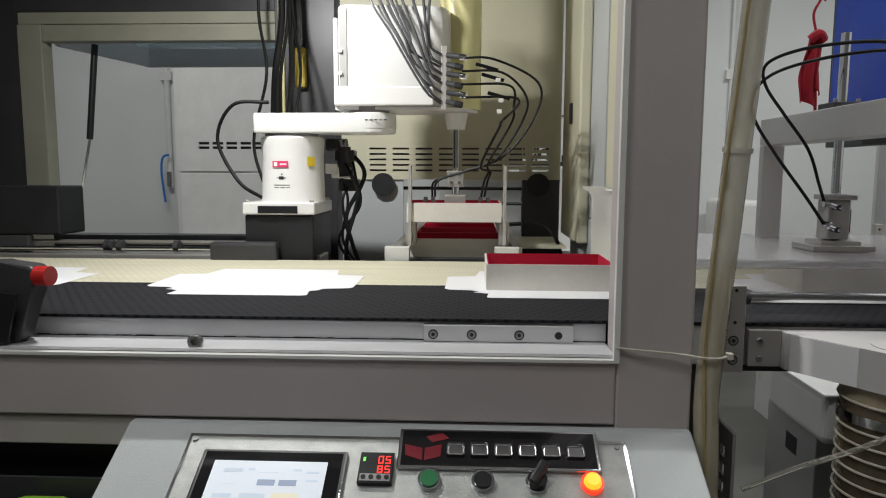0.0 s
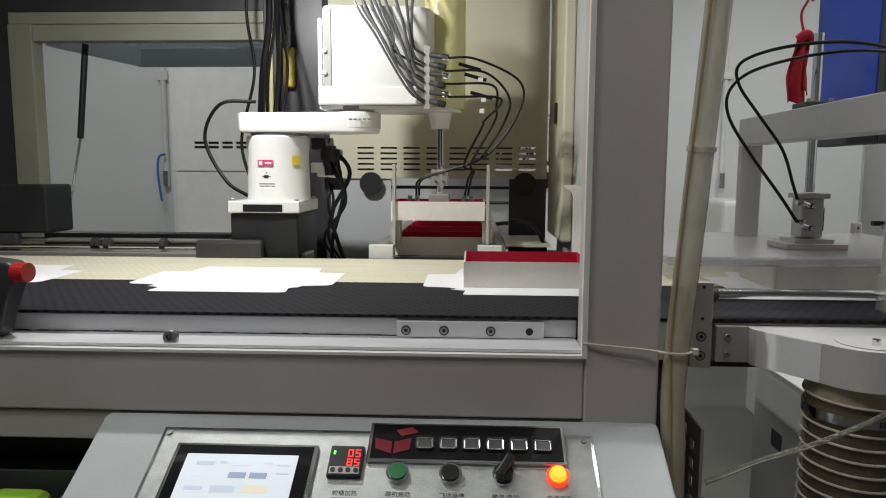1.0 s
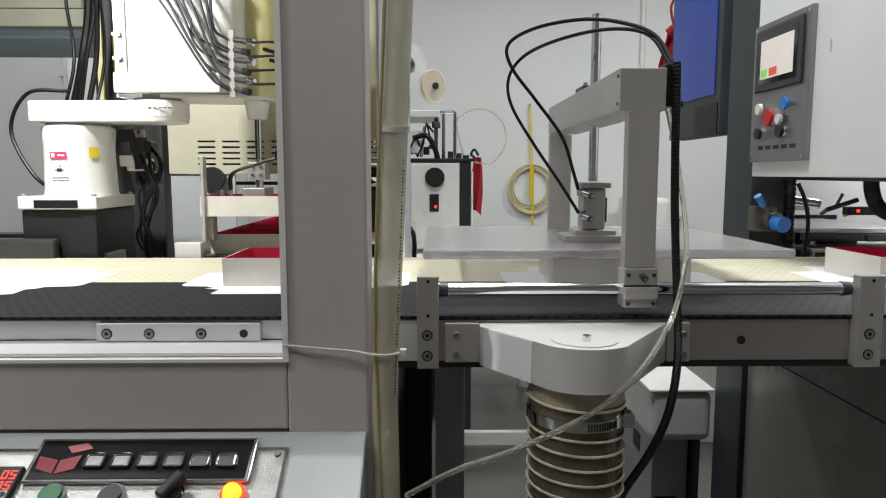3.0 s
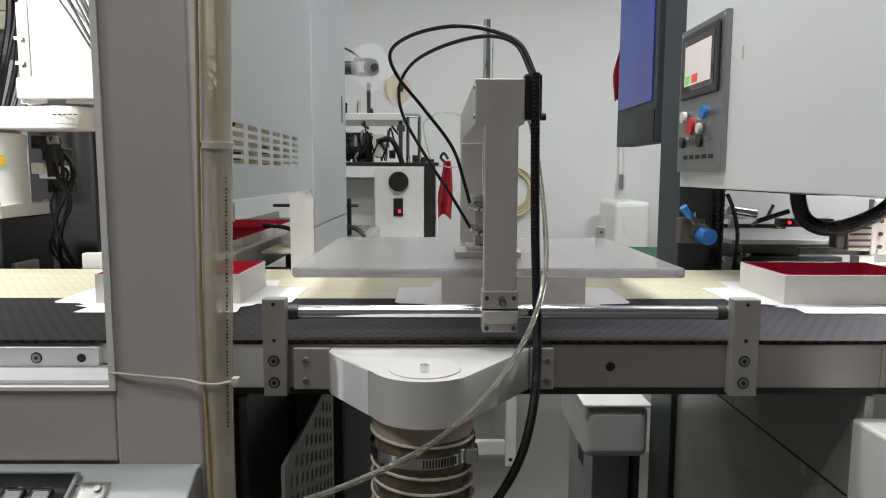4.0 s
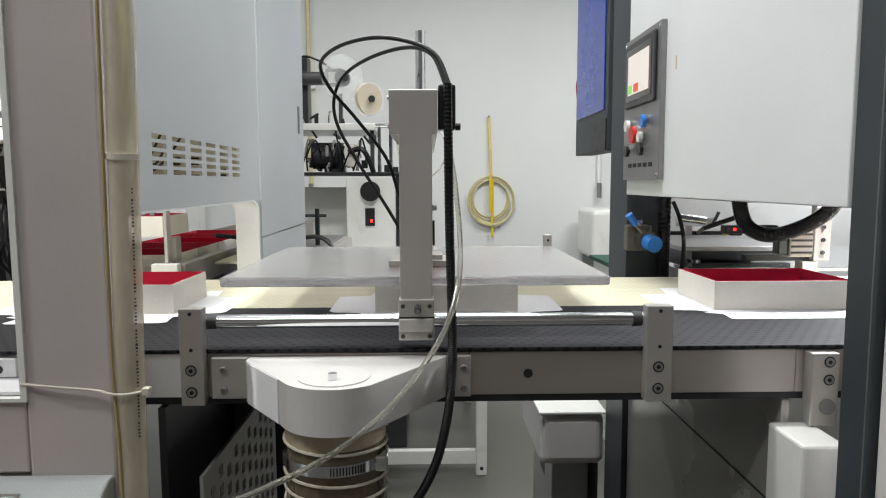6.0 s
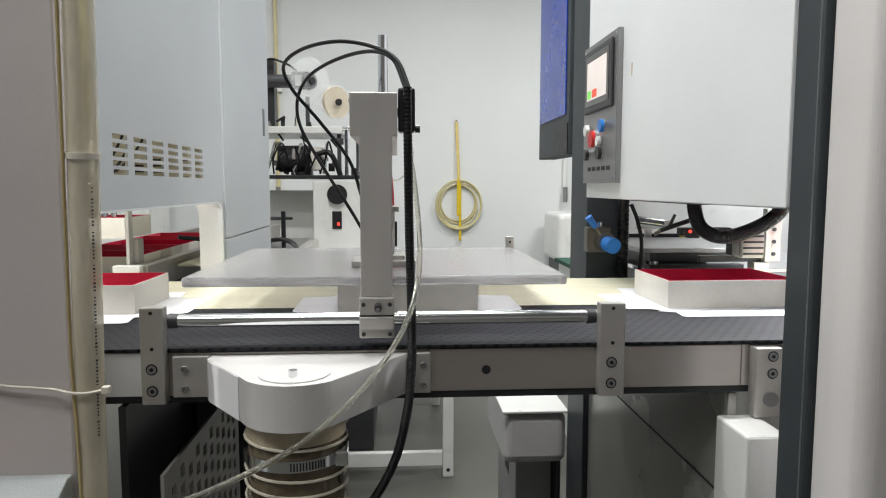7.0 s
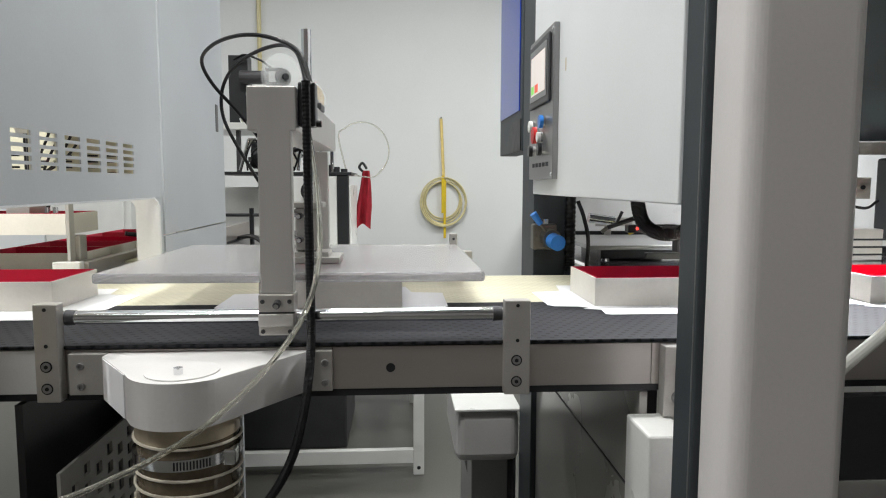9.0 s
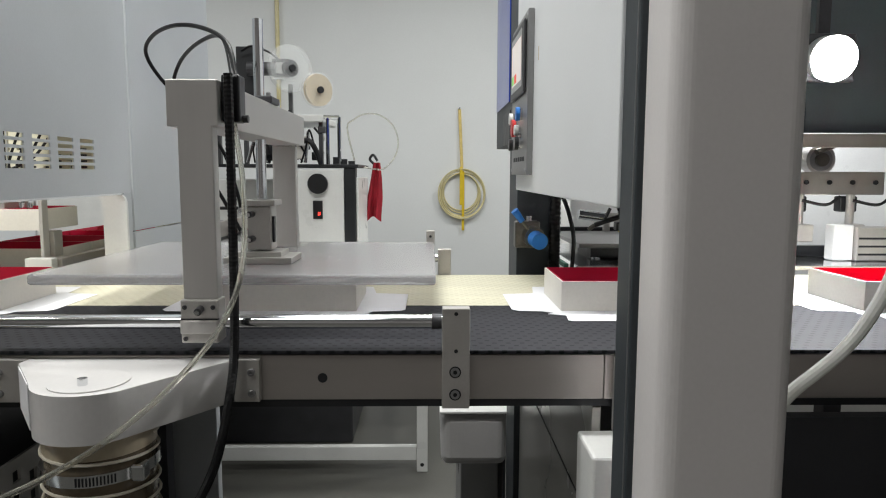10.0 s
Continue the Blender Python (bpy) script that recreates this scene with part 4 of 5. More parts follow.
corr = spline([(0.741, 1.036, 1.487), (0.743, 1.030, 1.30), (0.746, 1.012, 1.15), (0.743, 0.995, 1.085), (0.735, 0.985, 1.035), (0.722, 0.98, 0.99), (0.698, 0.975, 0.945), (0.655, 0.955, 0.895), (0.59, 0.87, 0.85), (0.50, 0.865, 0.835), (0.40, 0.92, 0.86), (0.352, 0.985, 0.88)], 70)
part("corrugated_cable", sweep(corr, 0.0063, 8, 1, ripple=0.10), RUBBER, press, "black corrugated cable sleeve")
part("clear_tube", sweep([(0.737, 1.065, 1.44), (0.752, 1.05, 1.35), (0.757, 1.02, 1.25), (0.740, 0.985, 1.18), (0.704, 0.94, 1.128), (0.660, 0.905, 1.086), (0.60, 0.878, 1.046), (0.51, 0.872, 1.004), (0.43, 0.872, 0.975), (0.37, 0.90, 0.93)], 0.0036, 10), CLEAR_TUBE, press, "clear plastic air tube")
plate = box(0.387, 1.003, 1.183, 1.695, 1.1945, 1.2105, 0.004)
clip = part("plate_stop", box(0.985, 1.004, 1.700, 1.718, 1.1335, 1.235, 0.002), CAST, press, "drilled aluminium plate stop")
part("stop_hole", rod((0.9945, 1.6995, 1.222), (0.9945, 1.699, 1.222), 0.003, 10), DARK, clip)
single("acrylic_plate", plate, ACRYLIC, "scuffed clear acrylic press plate over the belt", "plate")

# ---- suction hood and duct ----
hood = thing("suction_hood", (0.6, 0.99, 1.06), "light grey sheet steel suction hood under the conveyor", "hood")
outline = [(0.470, 1.040), (0.470, 1.016), (0.533, 0.930)] + arc(0.599, 0.952, 0.068, 212, 314, 14) + [(0.739, 1.033), (0.739, 1.040)]
part("shell", prism(outline, "z", 1.065, 1.1215, bev=0.0012), HOOD, hood, "light grey bent sheet shell", True)
part("tab", box(0.4205, 0.4695, 1.028, 1.0415, 1.066, 1.1225, 0.001), CAST, hood)
part("tab", box(0.7395, 0.772, 1.028, 1.0415, 1.066, 1.1225, 0.001), CAST, hood)
for bx in (0.437, 0.762):
    for bz in (1.078, 1.106):
        bolt((bx, 1.028, bz), (0, -1, 0), 0.005, 0.004, hood)
part("cover_disc", rod((0.599, 0.938, 1.1216), (0.599, 0.938, 1.1230), 0.044, 36), HOOD, hood, smooth=True)
part("knob_screw", rod((0.599, 0.922, 1.1230), (0.599, 0.922, 1.131), 0.0055, 12), CHROME, hood)
part("paper_label", box(0.008, 0.104, -0.0012, -0.0003, -0.0255, 0.0295, m=Matrix.Translation((0.470, 1.016, 1.091)) @ Matrix.Rotation(radians(-53.8), 4, "Z")), PAPER, hood, "blank white label")
duct = thing("flexible_duct", (0.6, 0.988, 0.6), "smoked flexible wire duct hanging from the hood", "duct")
axis = spline([(0.596, 0.963, 1.064), (0.596, 0.963, 0.95), (0.598, 0.968, 0.82), (0.592, 1.00, 0.66), (0.56, 1.08, 0.52), (0.50, 1.2, 0.40)], 8)
part("film", sweep(axis, 0.0625, 32, 2, ripple=0.03), HOSE_FILM, duct, "smoked translucent film", True)
for k in range(18):
    z = 1.052 - 0.0195 * k
    if z < 0.72:
        break
    ring = [(0.596 + 0.0645 * math.cos(2 * math.pi * i / 28), 0.963 + 0.0645 * math.sin(2 * math.pi * i / 28), z - 0.0195 * i / 28) for i in range(29)]
    part("wire_turn", sweep(ring, 0.0019, 6, 1), HOSE_WIRE, duct)
band = bmesh.new()
for a, b in ((1.011, 1.025),):
    rod((0.596, 0.963, a), (0.596, 0.963, b), 0.0665, 40, band)
clamp = part("hose_clamp", band, CHROME, duct, "steel worm hose clamp", True)
part("clamp_screw", box(0.648, 0.664, 0.920, 0.940, 1.008, 1.028, 0.003), CHROME, clamp)
for k in range(12):
    ca = radians(272 + 3.2 * k)
    part("clamp_slot", box(-0.0009, 0.0009, -0.0005, 0.0005, -0.005, 0.005, m=Matrix.Translation((0.596 + 0.0667 * math.cos(ca), 0.963 + 0.0667 * math.sin(ca), 1.018)) @ Matrix.Rotation(ca + math.pi / 2, 4, "Z")), DARK, clamp)
part("cuff", rod((0.596, 0.963, 1.040), (0.596, 0.963, 1.0648), 0.0632, 40), CUFF, duct, "tan plastic cuff at the hood", True)

# ---- pipe on the post ----
pipe = thing("pvc_pipe", (0.3575, 0.938, 0), "yellowed clear pvc pipe tied to the grey post", "pipe")
part("tube", sweep([(0.345, 0.955, 0.0), (0.342, 0.957, 0.85), (0.3395, 0.964, 1.05), (0.350, 0.948, 1.27), (0.361, 0.931, 1.5), (0.388, 0.888, 2.05)], 0.0174, 28), PVC, pipe, smooth=True)
part("cord", sweep([(0.372, 0.870, 2.05), (0.345, 0.915, 1.5), (0.338, 0.927, 1.38), (0.328, 0.945, 1.15), (0.330, 0.947, 1.04), (0.336, 0.940, 0.9)], 0.0022, 6), CORD, pipe, "thin amber cord")
part("coupling", rod((0.3556, 0.9395, 1.386), (0.3559, 0.939, 1.393), 0.0195, 28), TIE, pipe)
part("zip_tie", sweep([(0.207, 0.961, 1.109), (0.25, 0.957, 1.106), (0.30, 0.955, 1.102), (0.323, 0.944, 1.101), (0.345, 0.940, 1.101), (0.362, 0.953, 1.101)], 0.002, 6), TIE, pipe, "pale nylon cable tie")
part("tie_head", box(0.360, 0.369, 0.948, 0.958, 1.097, 1.106, 0.001), TIE, pipe)


def pipe_print(z):
    """The pose of print that runs up the pipe's outer side."""
    k = (z - 1.05) / 0.45
    axis_pt = Vector((0.3395 + 0.0215 * k, 0.964 - 0.033 * k, z))
    out_way = Vector((0.78, -0.62, 0)).normalized()
    up_way = Vector((0.0455, -0.0733, 1)).normalized()
    side_way = out_way.cross(up_way) * 1.0
    m = Matrix((up_way, side_way, out_way)).transposed().to_4x4()
    m.translation = axis_pt + out_way * 0.0176
    return m


writing("PVC-U", 0.011, pipe_print(0.985), INK, pipe)
random.seed(21)
for k in range(74):
    z = 1.03 + 0.0044 * k
    if k % 9 == 8:
        continue
    hgt = random.choice((0.0008, 0.0012, 0.0014))
    ln = random.uniform(0.0007, 0.0014)
    bm = box(-ln, ln, -hgt, hgt, -0.0003, 0.0003)
    bmesh.ops.transform(bm, matrix=pipe_print(z), verts=bm.verts[:])
    part("print_bar", bm, INK, pipe)

# ---- control console ----
console = thing("control_console", (-0.095, 0.85, 0), "grey hammered steel control console with touchscreen and buttons", "console")
SL = Matrix.Translation((0, 0.945, 0.9885)) @ Matrix.Rotation(radians(30.5), 4, "X")
s30, c30 = math.sin(radians(30.5)), math.cos(radians(30.5))


def on_slope(bm):
    bmesh.ops.transform(bm, matrix=SL, verts=bm.verts[:])
    return bm


bm = prism([(0.964, 0.9905), (0.947, 0.9905), (0.945 - 0.30 * c30, 0.9885 - 0.30 * s30), (0.945 - 0.30 * c30, 0.60), (0.964, 0.60)], "x", -0.505, 0.315, bev=0.003)
part("housing", bm, CONSOLE, console, "light grey hammered paint housing")
part("foot", box(-0.42, 0.23, 0.75, 0.95, 0.0, 0.60, 0.004), CONSOLE, console)
face = part("control_plate", on_slope(box(-0.401, 0.214, -0.27, -0.018, 0.0, 0.0022, 0.0006, 1)), PLATE, console, "brushed steel control plate")
rim = bmesh.new()
for a in ((-0.404, 0.217, -0.0215, -0.0175), (-0.404, -0.400, -0.27, -0.0217), (0.213, 0.217, -0.27, -0.0217)):
    box(a[0], a[1], a[2], a[3], 0.0, 0.0036, 0, 1, rim)
part("plate_rim", on_slope(rim), CHROME, face)
for u in (-0.395, 0.204):
    part("screw", on_slope(rod((u, -0.027, 0.002), (u, -0.027, 0.005), 0.0042, 12)), STEEL2, face)
hmi = part("touchscreen", on_slope(box(-0.374, -0.170, -0.205, -0.047, 0.002, 0.009, 0.003)), CHROME, console, "touchscreen with a silver bezel")
part("black_surround", on_slope(box(-0.368, -0.176, -0.20, -0.052, 0.009, 0.0098)), GLOSS_BLACK, hmi)
part("screen", on_slope(box(-0.352, -0.195, -0.185, -0.067, 0.0099, 0.0104)), SCREEN_W, hmi, "lit pale blue screen")
for (u, v, w, h, mm) in ((-0.335, -0.085, 0.026, 0.006, SCREEN_PALE), (-0.302, -0.082, 0.010, 0.004, SCREEN_PALE), (-0.285, -0.085, 0.026, 0.006, SCREEN_W), (-0.24, -0.082, 0.012, 0.003, SCREEN_PALE), (-0.222, -0.085, 0.018, 0.003, SCREEN_PALE),
                         (-0.335, -0.103, 0.022, 0.007, SCREEN_W), (-0.285, -0.105, 0.024, 0.009, SCREEN_BAR), (-0.256, -0.105, 0.024, 0.009, SCREEN_BAR), (-0.22, -0.098, 0.017, 0.003, SCREEN_PALE),
                         (-0.34, -0.124, 0.026, 0.006, SCREEN_PALE), (-0.304, -0.127, 0.034, 0.010, SCREEN_PALE), (-0.262, -0.127, 0.036, 0.011, SCREEN_CREAM), (-0.34, -0.148, 0.06, 0.010, SCREEN_CREAM), (-0.27, -0.148, 0.05, 0.010, SCREEN_PALE)):
    part("screen_field", on_slope(box(u, u + w, v, v + h, 0.0105, 0.0108)), mm, hmi)
temp = part("temperature_controller", on_slope(box(-0.152, -0.105, -0.097, -0.048, 0.002, 0.010, 0.0015)), BLACK_PL, console, "black temperature controller with red digits")
part("button_strip", on_slope(box(-0.149, -0.108, -0.094, -0.083, 0.010, 0.0108)), STEEL2, temp)
for k in range(4):
    part("key", on_slope(rod((-0.144 + 0.0105 * k, -0.0885, 0.0108), (-0.144 + 0.0105 * k, -0.0885, 0.0118), 0.0035, 12)), BLACK_PL, temp)
part("status_led", on_slope(box(-0.147, -0.144, -0.063, -0.057, 0.010, 0.0104)), LED_GREEN, temp)


def digit(u, v, w, h, which, parent):
    """One seven-segment figure."""
    t = 0.0018
    seg = {"a": (0, w, h - t, h), "b": (w - t, w, h / 2, h), "c": (w - t, w, 0, h / 2), "d": (0, w, 0, t), "e": (0, t, 0, h / 2), "f": (0, t, h / 2, h), "g": (0, w, h / 2 - t / 2, h / 2 + t / 2)}
    bm = bmesh.new()
    for k in which:
        a = seg[k]
        box(u + a[0] + 0.0003, u + a[1] - 0.0003, v + a[2] + 0.0003, v + a[3] - 0.0003, 0.010, 0.0104, 0, 1, bm)
    return part("digit", on_slope(bm), LED_RED, parent)


digit(-0.1265, -0.067, 0.0075, 0.0125, "abcdef", temp)
digit(-0.1165, -0.067, 0.0075, 0.0125, "afgcd", temp)
digit(-0.1265, -0.0815, 0.0075, 0.0115, "abcdefg", temp)
digit(-0.1165, -0.0815, 0.0075, 0.0115, "afgcd", temp)
name_rim = part("nameplate", on_slope(box(-0.101, 0.177, -0.071, -0.006, 0.0035, 0.009, 0.0015)), CHROME, console, "glossy black nameplate with a chrome rim")
part("nameplate_face", on_slope(box(-0.096, 0.172, -0.067, -0.010, 0.009, 0.0096)), GLOSS_BLACK, name_rim)
for o in ([(-0.063, -0.020), (-0.040, -0.014), (-0.030, -0.023), (-0.054, -0.030)], [(-0.092, -0.034), (-0.067, -0.040), (-0.067, -0.060), (-0.090, -0.052)], [(-0.064, -0.040), (-0.040, -0.033), (-0.042, -0.053), (-0.064, -0.060)]):
    part("emblem", on_slope(prism(o, "z", 0.0097, 0.0105)), MAROON, name_rim, "maroon emblem shape")
for k in range(6):
    u = -0.034 + k * 0.033
    part("raised_bar", on_slope(box(u, u + 0.026, -0.052, -0.031, 0.0097, 0.0112, 0.004)), LETTER, name_rim, "chrome raised bar")
for u, name, mm, lab in ((-0.0555, "push_button", GREEN_BTN, "green push button"), (0.0165, "push_button", BLACK_PL, "black push button")):
    b = part(name, on_slope(rod((u, -0.088, 0.002), (u, -0.088, 0.009), 0.0155, 28)), CHROME, console, lab, True)
    part("cap", on_slope(rod((u, -0.088, 0.009), (u, -0.088, 0.0115), 0.0122, 28)), mm, b, smooth=True)
b = part("selector_switch", on_slope(rod((0.0885, -0.088, 0.002), (0.0885, -0.088, 0.009), 0.0155, 28)), CHROME, console, "black selector switch", True)
part("lever", on_slope(box(-0.006, 0.006, -0.016, 0.022, 0.012, 0.030, 0.003, m=Matrix.Translation((0.0885, -0.088, 0)) @ Matrix.Rotation(radians(-30), 4, "Z"))), BLACK_PL, b)
part("disc", on_slope(rod((0.0885, -0.088, 0.009), (0.0885, -0.088, 0.016), 0.0128, 24)), BLACK_PL, b)
b = part("indicator_lamp", on_slope(rod((0.1615, -0.088, 0.002), (0.1615, -0.088, 0.010), 0.0150, 28)), LAMP_RED, console, "lit red and orange indicator lamp", True)
part("lens", on_slope(rod((0.1615, -0.088, 0.010), (0.1615, -0.088, 0.018), 0.0118, 28, r2=0.0095)), LAMP_ORANGE, b, smooth=True)
for u, words in ((-0.124, "胶桶加热"), (-0.0525, "联机启动"), (0.0195, "飞达启停"), (0.0905, "输送/自动"), (0.1615, "电源指示")):
    writing(words, 0.0085, SL @ Matrix.Translation((u, -0.1215, 0.0024)), INK, face)
    part("print_bar", on_slope(box(u - 0.018, u + 0.018, -0.128, -0.1255, 0.0022, 0.0026)), INK, face)

# teach pendant and tray beside the console
pend = thing("stop_pendant", (-0.72, 1.0, 1.097), "dark grey hand pendant with a red button", "pendant")
part("case", prism([(-0.79, 1.097), (-0.692, 1.097), (-0.668, 1.175), (-0.655, 1.203), (-0.668, 1.216), (-0.72, 1.222), (-0.79, 1.222)], "y", 0.985, 1.025, bev=0.006), DARK_GREY, pend)
part("side_grip", prism([(-0.79, 1.10), (-0.70, 1.10), (-0.68, 1.175), (-0.79, 1.185)], "y", 0.970, 0.9745), BLACK_PL, pend)
knob = part("red_button", rod((-0.662, 0.995, 1.200), (-0.640, 0.992, 1.200), 0.015, 20), RED_PL, pend, "red mushroom button")
tray = thing("parts_tray", (-0.75, 0.85, 0.75), "black parts tray with a lime green lid", "tray")
part("tray_wall", sheet("z", 0.80, 0.902, -1.2, -0.525, 0.72, 0.95, [(-1.19, -0.529, 0.726, 0.944)]), DARK_GREY, tray)
part("tray_floor", box(-1.2, -0.525, 0.72, 0.95, 0.795, 0.7995), DARK, tray)
part("green_lid", box(-0.67, -0.575, 0.84, 0.93, 0.80, 0.888, 0.02, 3), LIME, tray, "lime green plastic lid")
part("tray_stand", box(-1.1, -0.6, 0.75, 0.9, 0, 0.794), DARK, tray)

# ---- machine with the white cabinet ----
mach = thing("wrapping_machine", (1.9, 1.5, 0), "wrapping machine with a pale post and a white cabinet side", "machine")
part("post", box(1.201, 1.321, 0.746, 0.838, 0.0, 2.2, 0.018, 8), POST2, mach, "pale grey post with rounded corners")
# Thin rod added to draw the highlight along the charcoal strip's edge.
part("edge_glint", rod((1.1985, 0.846, 0.0), (1.1985, 0.846, 2.2), 0.0011, 8), STEEL2, mach, "thin grey line for the highlight along the strip edge")
part("gasket_strip", box(1.1985, 1.225, 0.8385, 0.893, 0.0, 2.2, 0.002), CHARCOAL, mach, "charcoal side strip")
part("side_panel", box(1.1955, 1.2035, 0.8945, 1.766, 1.327, 2.2, 0.002), CAB2, mach, "white enamelled side panel")
part("rear_post", box(1.200, 1.304, 1.772, 1.93, 0.0, 2.2, 0.002), CHARCOAL, mach, "charcoal rear post")
low = part("lower_panel", box(1.214, 1.226, 1.05, 1.771, 0.02, 1.05, 0.001), LOWPANEL, mach, "satin taupe lower panel")
part("panel_seam", box(1.2128, 1.2145, 1.05, 1.771, 0.888, 0.8915), DARK, mach)
part("lower_panel", box(1.2135, 1.226, 1.05, 1.771, 0.0, 0.0199), LOWPANEL, mach)
part("top_plate", box(1.19, 2.6, 0.76, 1.94, 2.201, 2.22), CHARCOAL, mach)
ctl = part("control_panel", box(1.1835, 1.1952, 1.508, 1.757, 1.362, 1.682, 0.0015), STEEL2, mach, "steel control panel with a small screen")
for y, z in ((1.518, 1.372), (1.747, 1.372), (1.518, 1.672), (1.747, 1.672)):
    part("panel_screw", rod((1.1836, y, z), (1.1822, y, z), 0.004, 12), CHROME, ctl)
part("screen_bezel", box(1.1775, 1.1833, 1.530, 1.738, 1.525, 1.668, 0.004), DARK_GREY, ctl)
part("screen_glass", box(1.1767, 1.1774, 1.548, 1.722, 1.54, 1.655), GLOSS_BLACK, ctl)
part("screen", box(1.1759, 1.1766, 1.562, 1.708, 1.553, 1.64), SCREEN_P, ctl, "lit warm screen")
part("screen_key", box(1.1755, 1.1758, 1.675, 1.703, 1.557, 1.575), SCREEN_GREEN, ctl)
part("screen_key", box(1.1755, 1.1758, 1.630, 1.665, 1.557, 1.575), SCREEN_RED, ctl)
for y, z, mm, r, nm in ((1.70, 1.485, WHITE, 0.013, "push_button"), (1.585, 1.487, BLUE_PL, 0.014, "push_button"), (1.655, 1.462, RED_PL, 0.021, "emergency_stop"), (1.605, 1.455, WHITE, 0.011, "push_button"), (1.70, 1.428, BLACK_PL, 0.013, "push_button"), (1.60, 1.428, BLACK_PL, 0.014, "selector_switch")):
    b = part(nm, rod((1.1834, y, z), (1.178, y, z), r * 0.95, 20), CHROME, ctl)
    part("cap", rod((1.178, y, z), (1.170, y, z), r if nm != "emergency_stop" else 0.019, 20), mm, b)
for k in range(5):
    part("print_bar", box(1.1828, 1.1834, 1.545 + 0.036 * k, 1.57 + 0.036 * k, 1.390, 1.399), INK, ctl)
part("rust_stain", box(1.1951, 1.1956, 1.452, 1.458, 1.575, 1.600), REEL, mach, "small rusty stain")
part("warning_label", box(1.1948, 1.1958, 1.70, 1.755, 1.80, 1.83), LABEL_Y, mach)
valve = part("air_regulator", rod((1.225, 1.7715, 1.224), (1.235, 1.715, 1.218), 0.024, 20), BRASS, mach, "bronze air valve with a blue knob", True)
part("valve_body", box(1.192, 1.250, 1.735, 1.771, 1.192, 1.254, 0.004), BRASS, valve)
part("blue_knob", rod((1.236, 1.7145, 1.216), (1.242, 1.685, 1.212), 0.019, 24), BLUE_PL, valve, smooth=True)
part("lever_stem", rod((1.222, 1.72, 1.235), (1.205, 1.715, 1.256), 0.004, 10), BRASS, valve)
part("blue_lever", rod((1.205, 1.715, 1.256), (1.186, 1.71, 1.281), 0.007, 12, r2=0.009), BLUE_PL, valve, smooth=True)
part("nut", rod((1.225, 1.75, 1.254), (1.225, 1.75, 1.266), 0.007, 6), CHROME, valve)
part("vertical_duct", sweep([(1.287, 1.752, 1.40), (1.287, 1.752, 1.2), (1.287, 1.752, 1.08)], 0.014, 12, 36, ripple=0.12), RUBBER, mach)
part("air_hose", sweep([(1.305, 1.75, 1.31), (1.318, 1.74, 1.27), (1.33, 1.74, 1.21), (1.328, 1.75, 1.12)], 0.005, 8), RUBBER, mach)
part("corrugated_duct", sweep(spline([(1.415, 1.64, 1.36), (1.417, 1.64, 1.30), (1.435, 1.635, 1.255), (1.48, 1.62, 1.238), (1.54, 1.60, 1.258), (1.585, 1.58, 1.295), (1.605, 1.57, 1.35)], 34), 0.0175, 14, 1, ripple=0.12), FLEX, mach, "black corrugated duct")
part("motor_plate", box(1.32, 1.64, 1.40, 1.80, 1.318, 1.36), DARK, mach)
part("white_box", box(1.193, 1.252, 0.955, 1.045, 0.45, 1.020, 0.004), WHITE, mach, "white enamelled junction box")
# inside, behind the post
part("lamp_panel", box(1.72, 2.75, 1.96, 1.98, 1.475, 2.2), TEAL_PANEL, mach, "dark upper inside panel, lightened blue-grey for lamp flare")
part("cross_bar", box(1.45, 2.75, 1.93, 1.958, 1.436, 1.470), CAST, mach)
part("back_wall", box(1.5, 2.9, 2.6, 2.62, 0.9, 2.2), WHITE, mach)
part("dark_mechanism", box(1.62, 1.95, 2.2, 2.4, 1.48, 1.9, 0.01), DARK_GREY, mach)
part("work_plate", box(1.34, 2.75, 1.735, 2.25, 1.140, 1.150, 0.001), CHROME, mach, "polished work plate")
part("rail_plate", box(1.90, 2.165, 1.90, 1.925, 1.313, 1.372, 0.002), CAST, mach, "drilled aluminium rail plate")
for k in range(5):
    part("rail_screw", rod((1.90 + 0.06 * k, 1.895, 1.345), (1.90 + 0.06 * k, 1.90, 1.345), 0.006, 10), DARK, mach)
for k in range(2):
    x = 1.93 + 0.13 * k
    arm = part("press_arm", rod((x, 1.87, 1.315), (x, 1.87, 1.24), 0.010, 12), CAST, mach)
    part("press_head", box(x - 0.03, x + 0.03, 1.85, 1.89, 1.195, 1.24, 0.003), CAST, arm)
    part("valve_block", box(x - 0.02, x + 0.025, 1.88, 1.91, 1.27, 1.31, 0.004), DARK, arm)
    part("press_hose", sweep([(x, 1.86, 1.30), (x + 0.05, 1.84, 1.29), (x + 0.09, 1.85, 1.31)], 0.004, 6), RUBBER, arm)
reel = part("guide_wheel", rod((2.05, 2.03, 1.405), (2.05, 1.995, 1.405), 0.040, 28), CAST, mach, "machined guide wheel")
part("hub", rod((2.05, 1.9948, 1.405), (2.05, 1.985, 1.405), 0.018, 20), BRASS, reel)
part("rim_groove", rod((2.05, 1.9949, 1.405), (2.05, 1.993, 1.405), 0.031, 28), STEEL2, reel)
part("guide_link", rod((2.03, 1.985, 1.425), (2.13, 1.985, 1.462), 0.008, 10), BRASS, mach)
part("guide_link", box(1.90, 1.935, 1.962, 1.99, 1.385, 1.425, 0.004), CAST, mach)
random.seed(31)
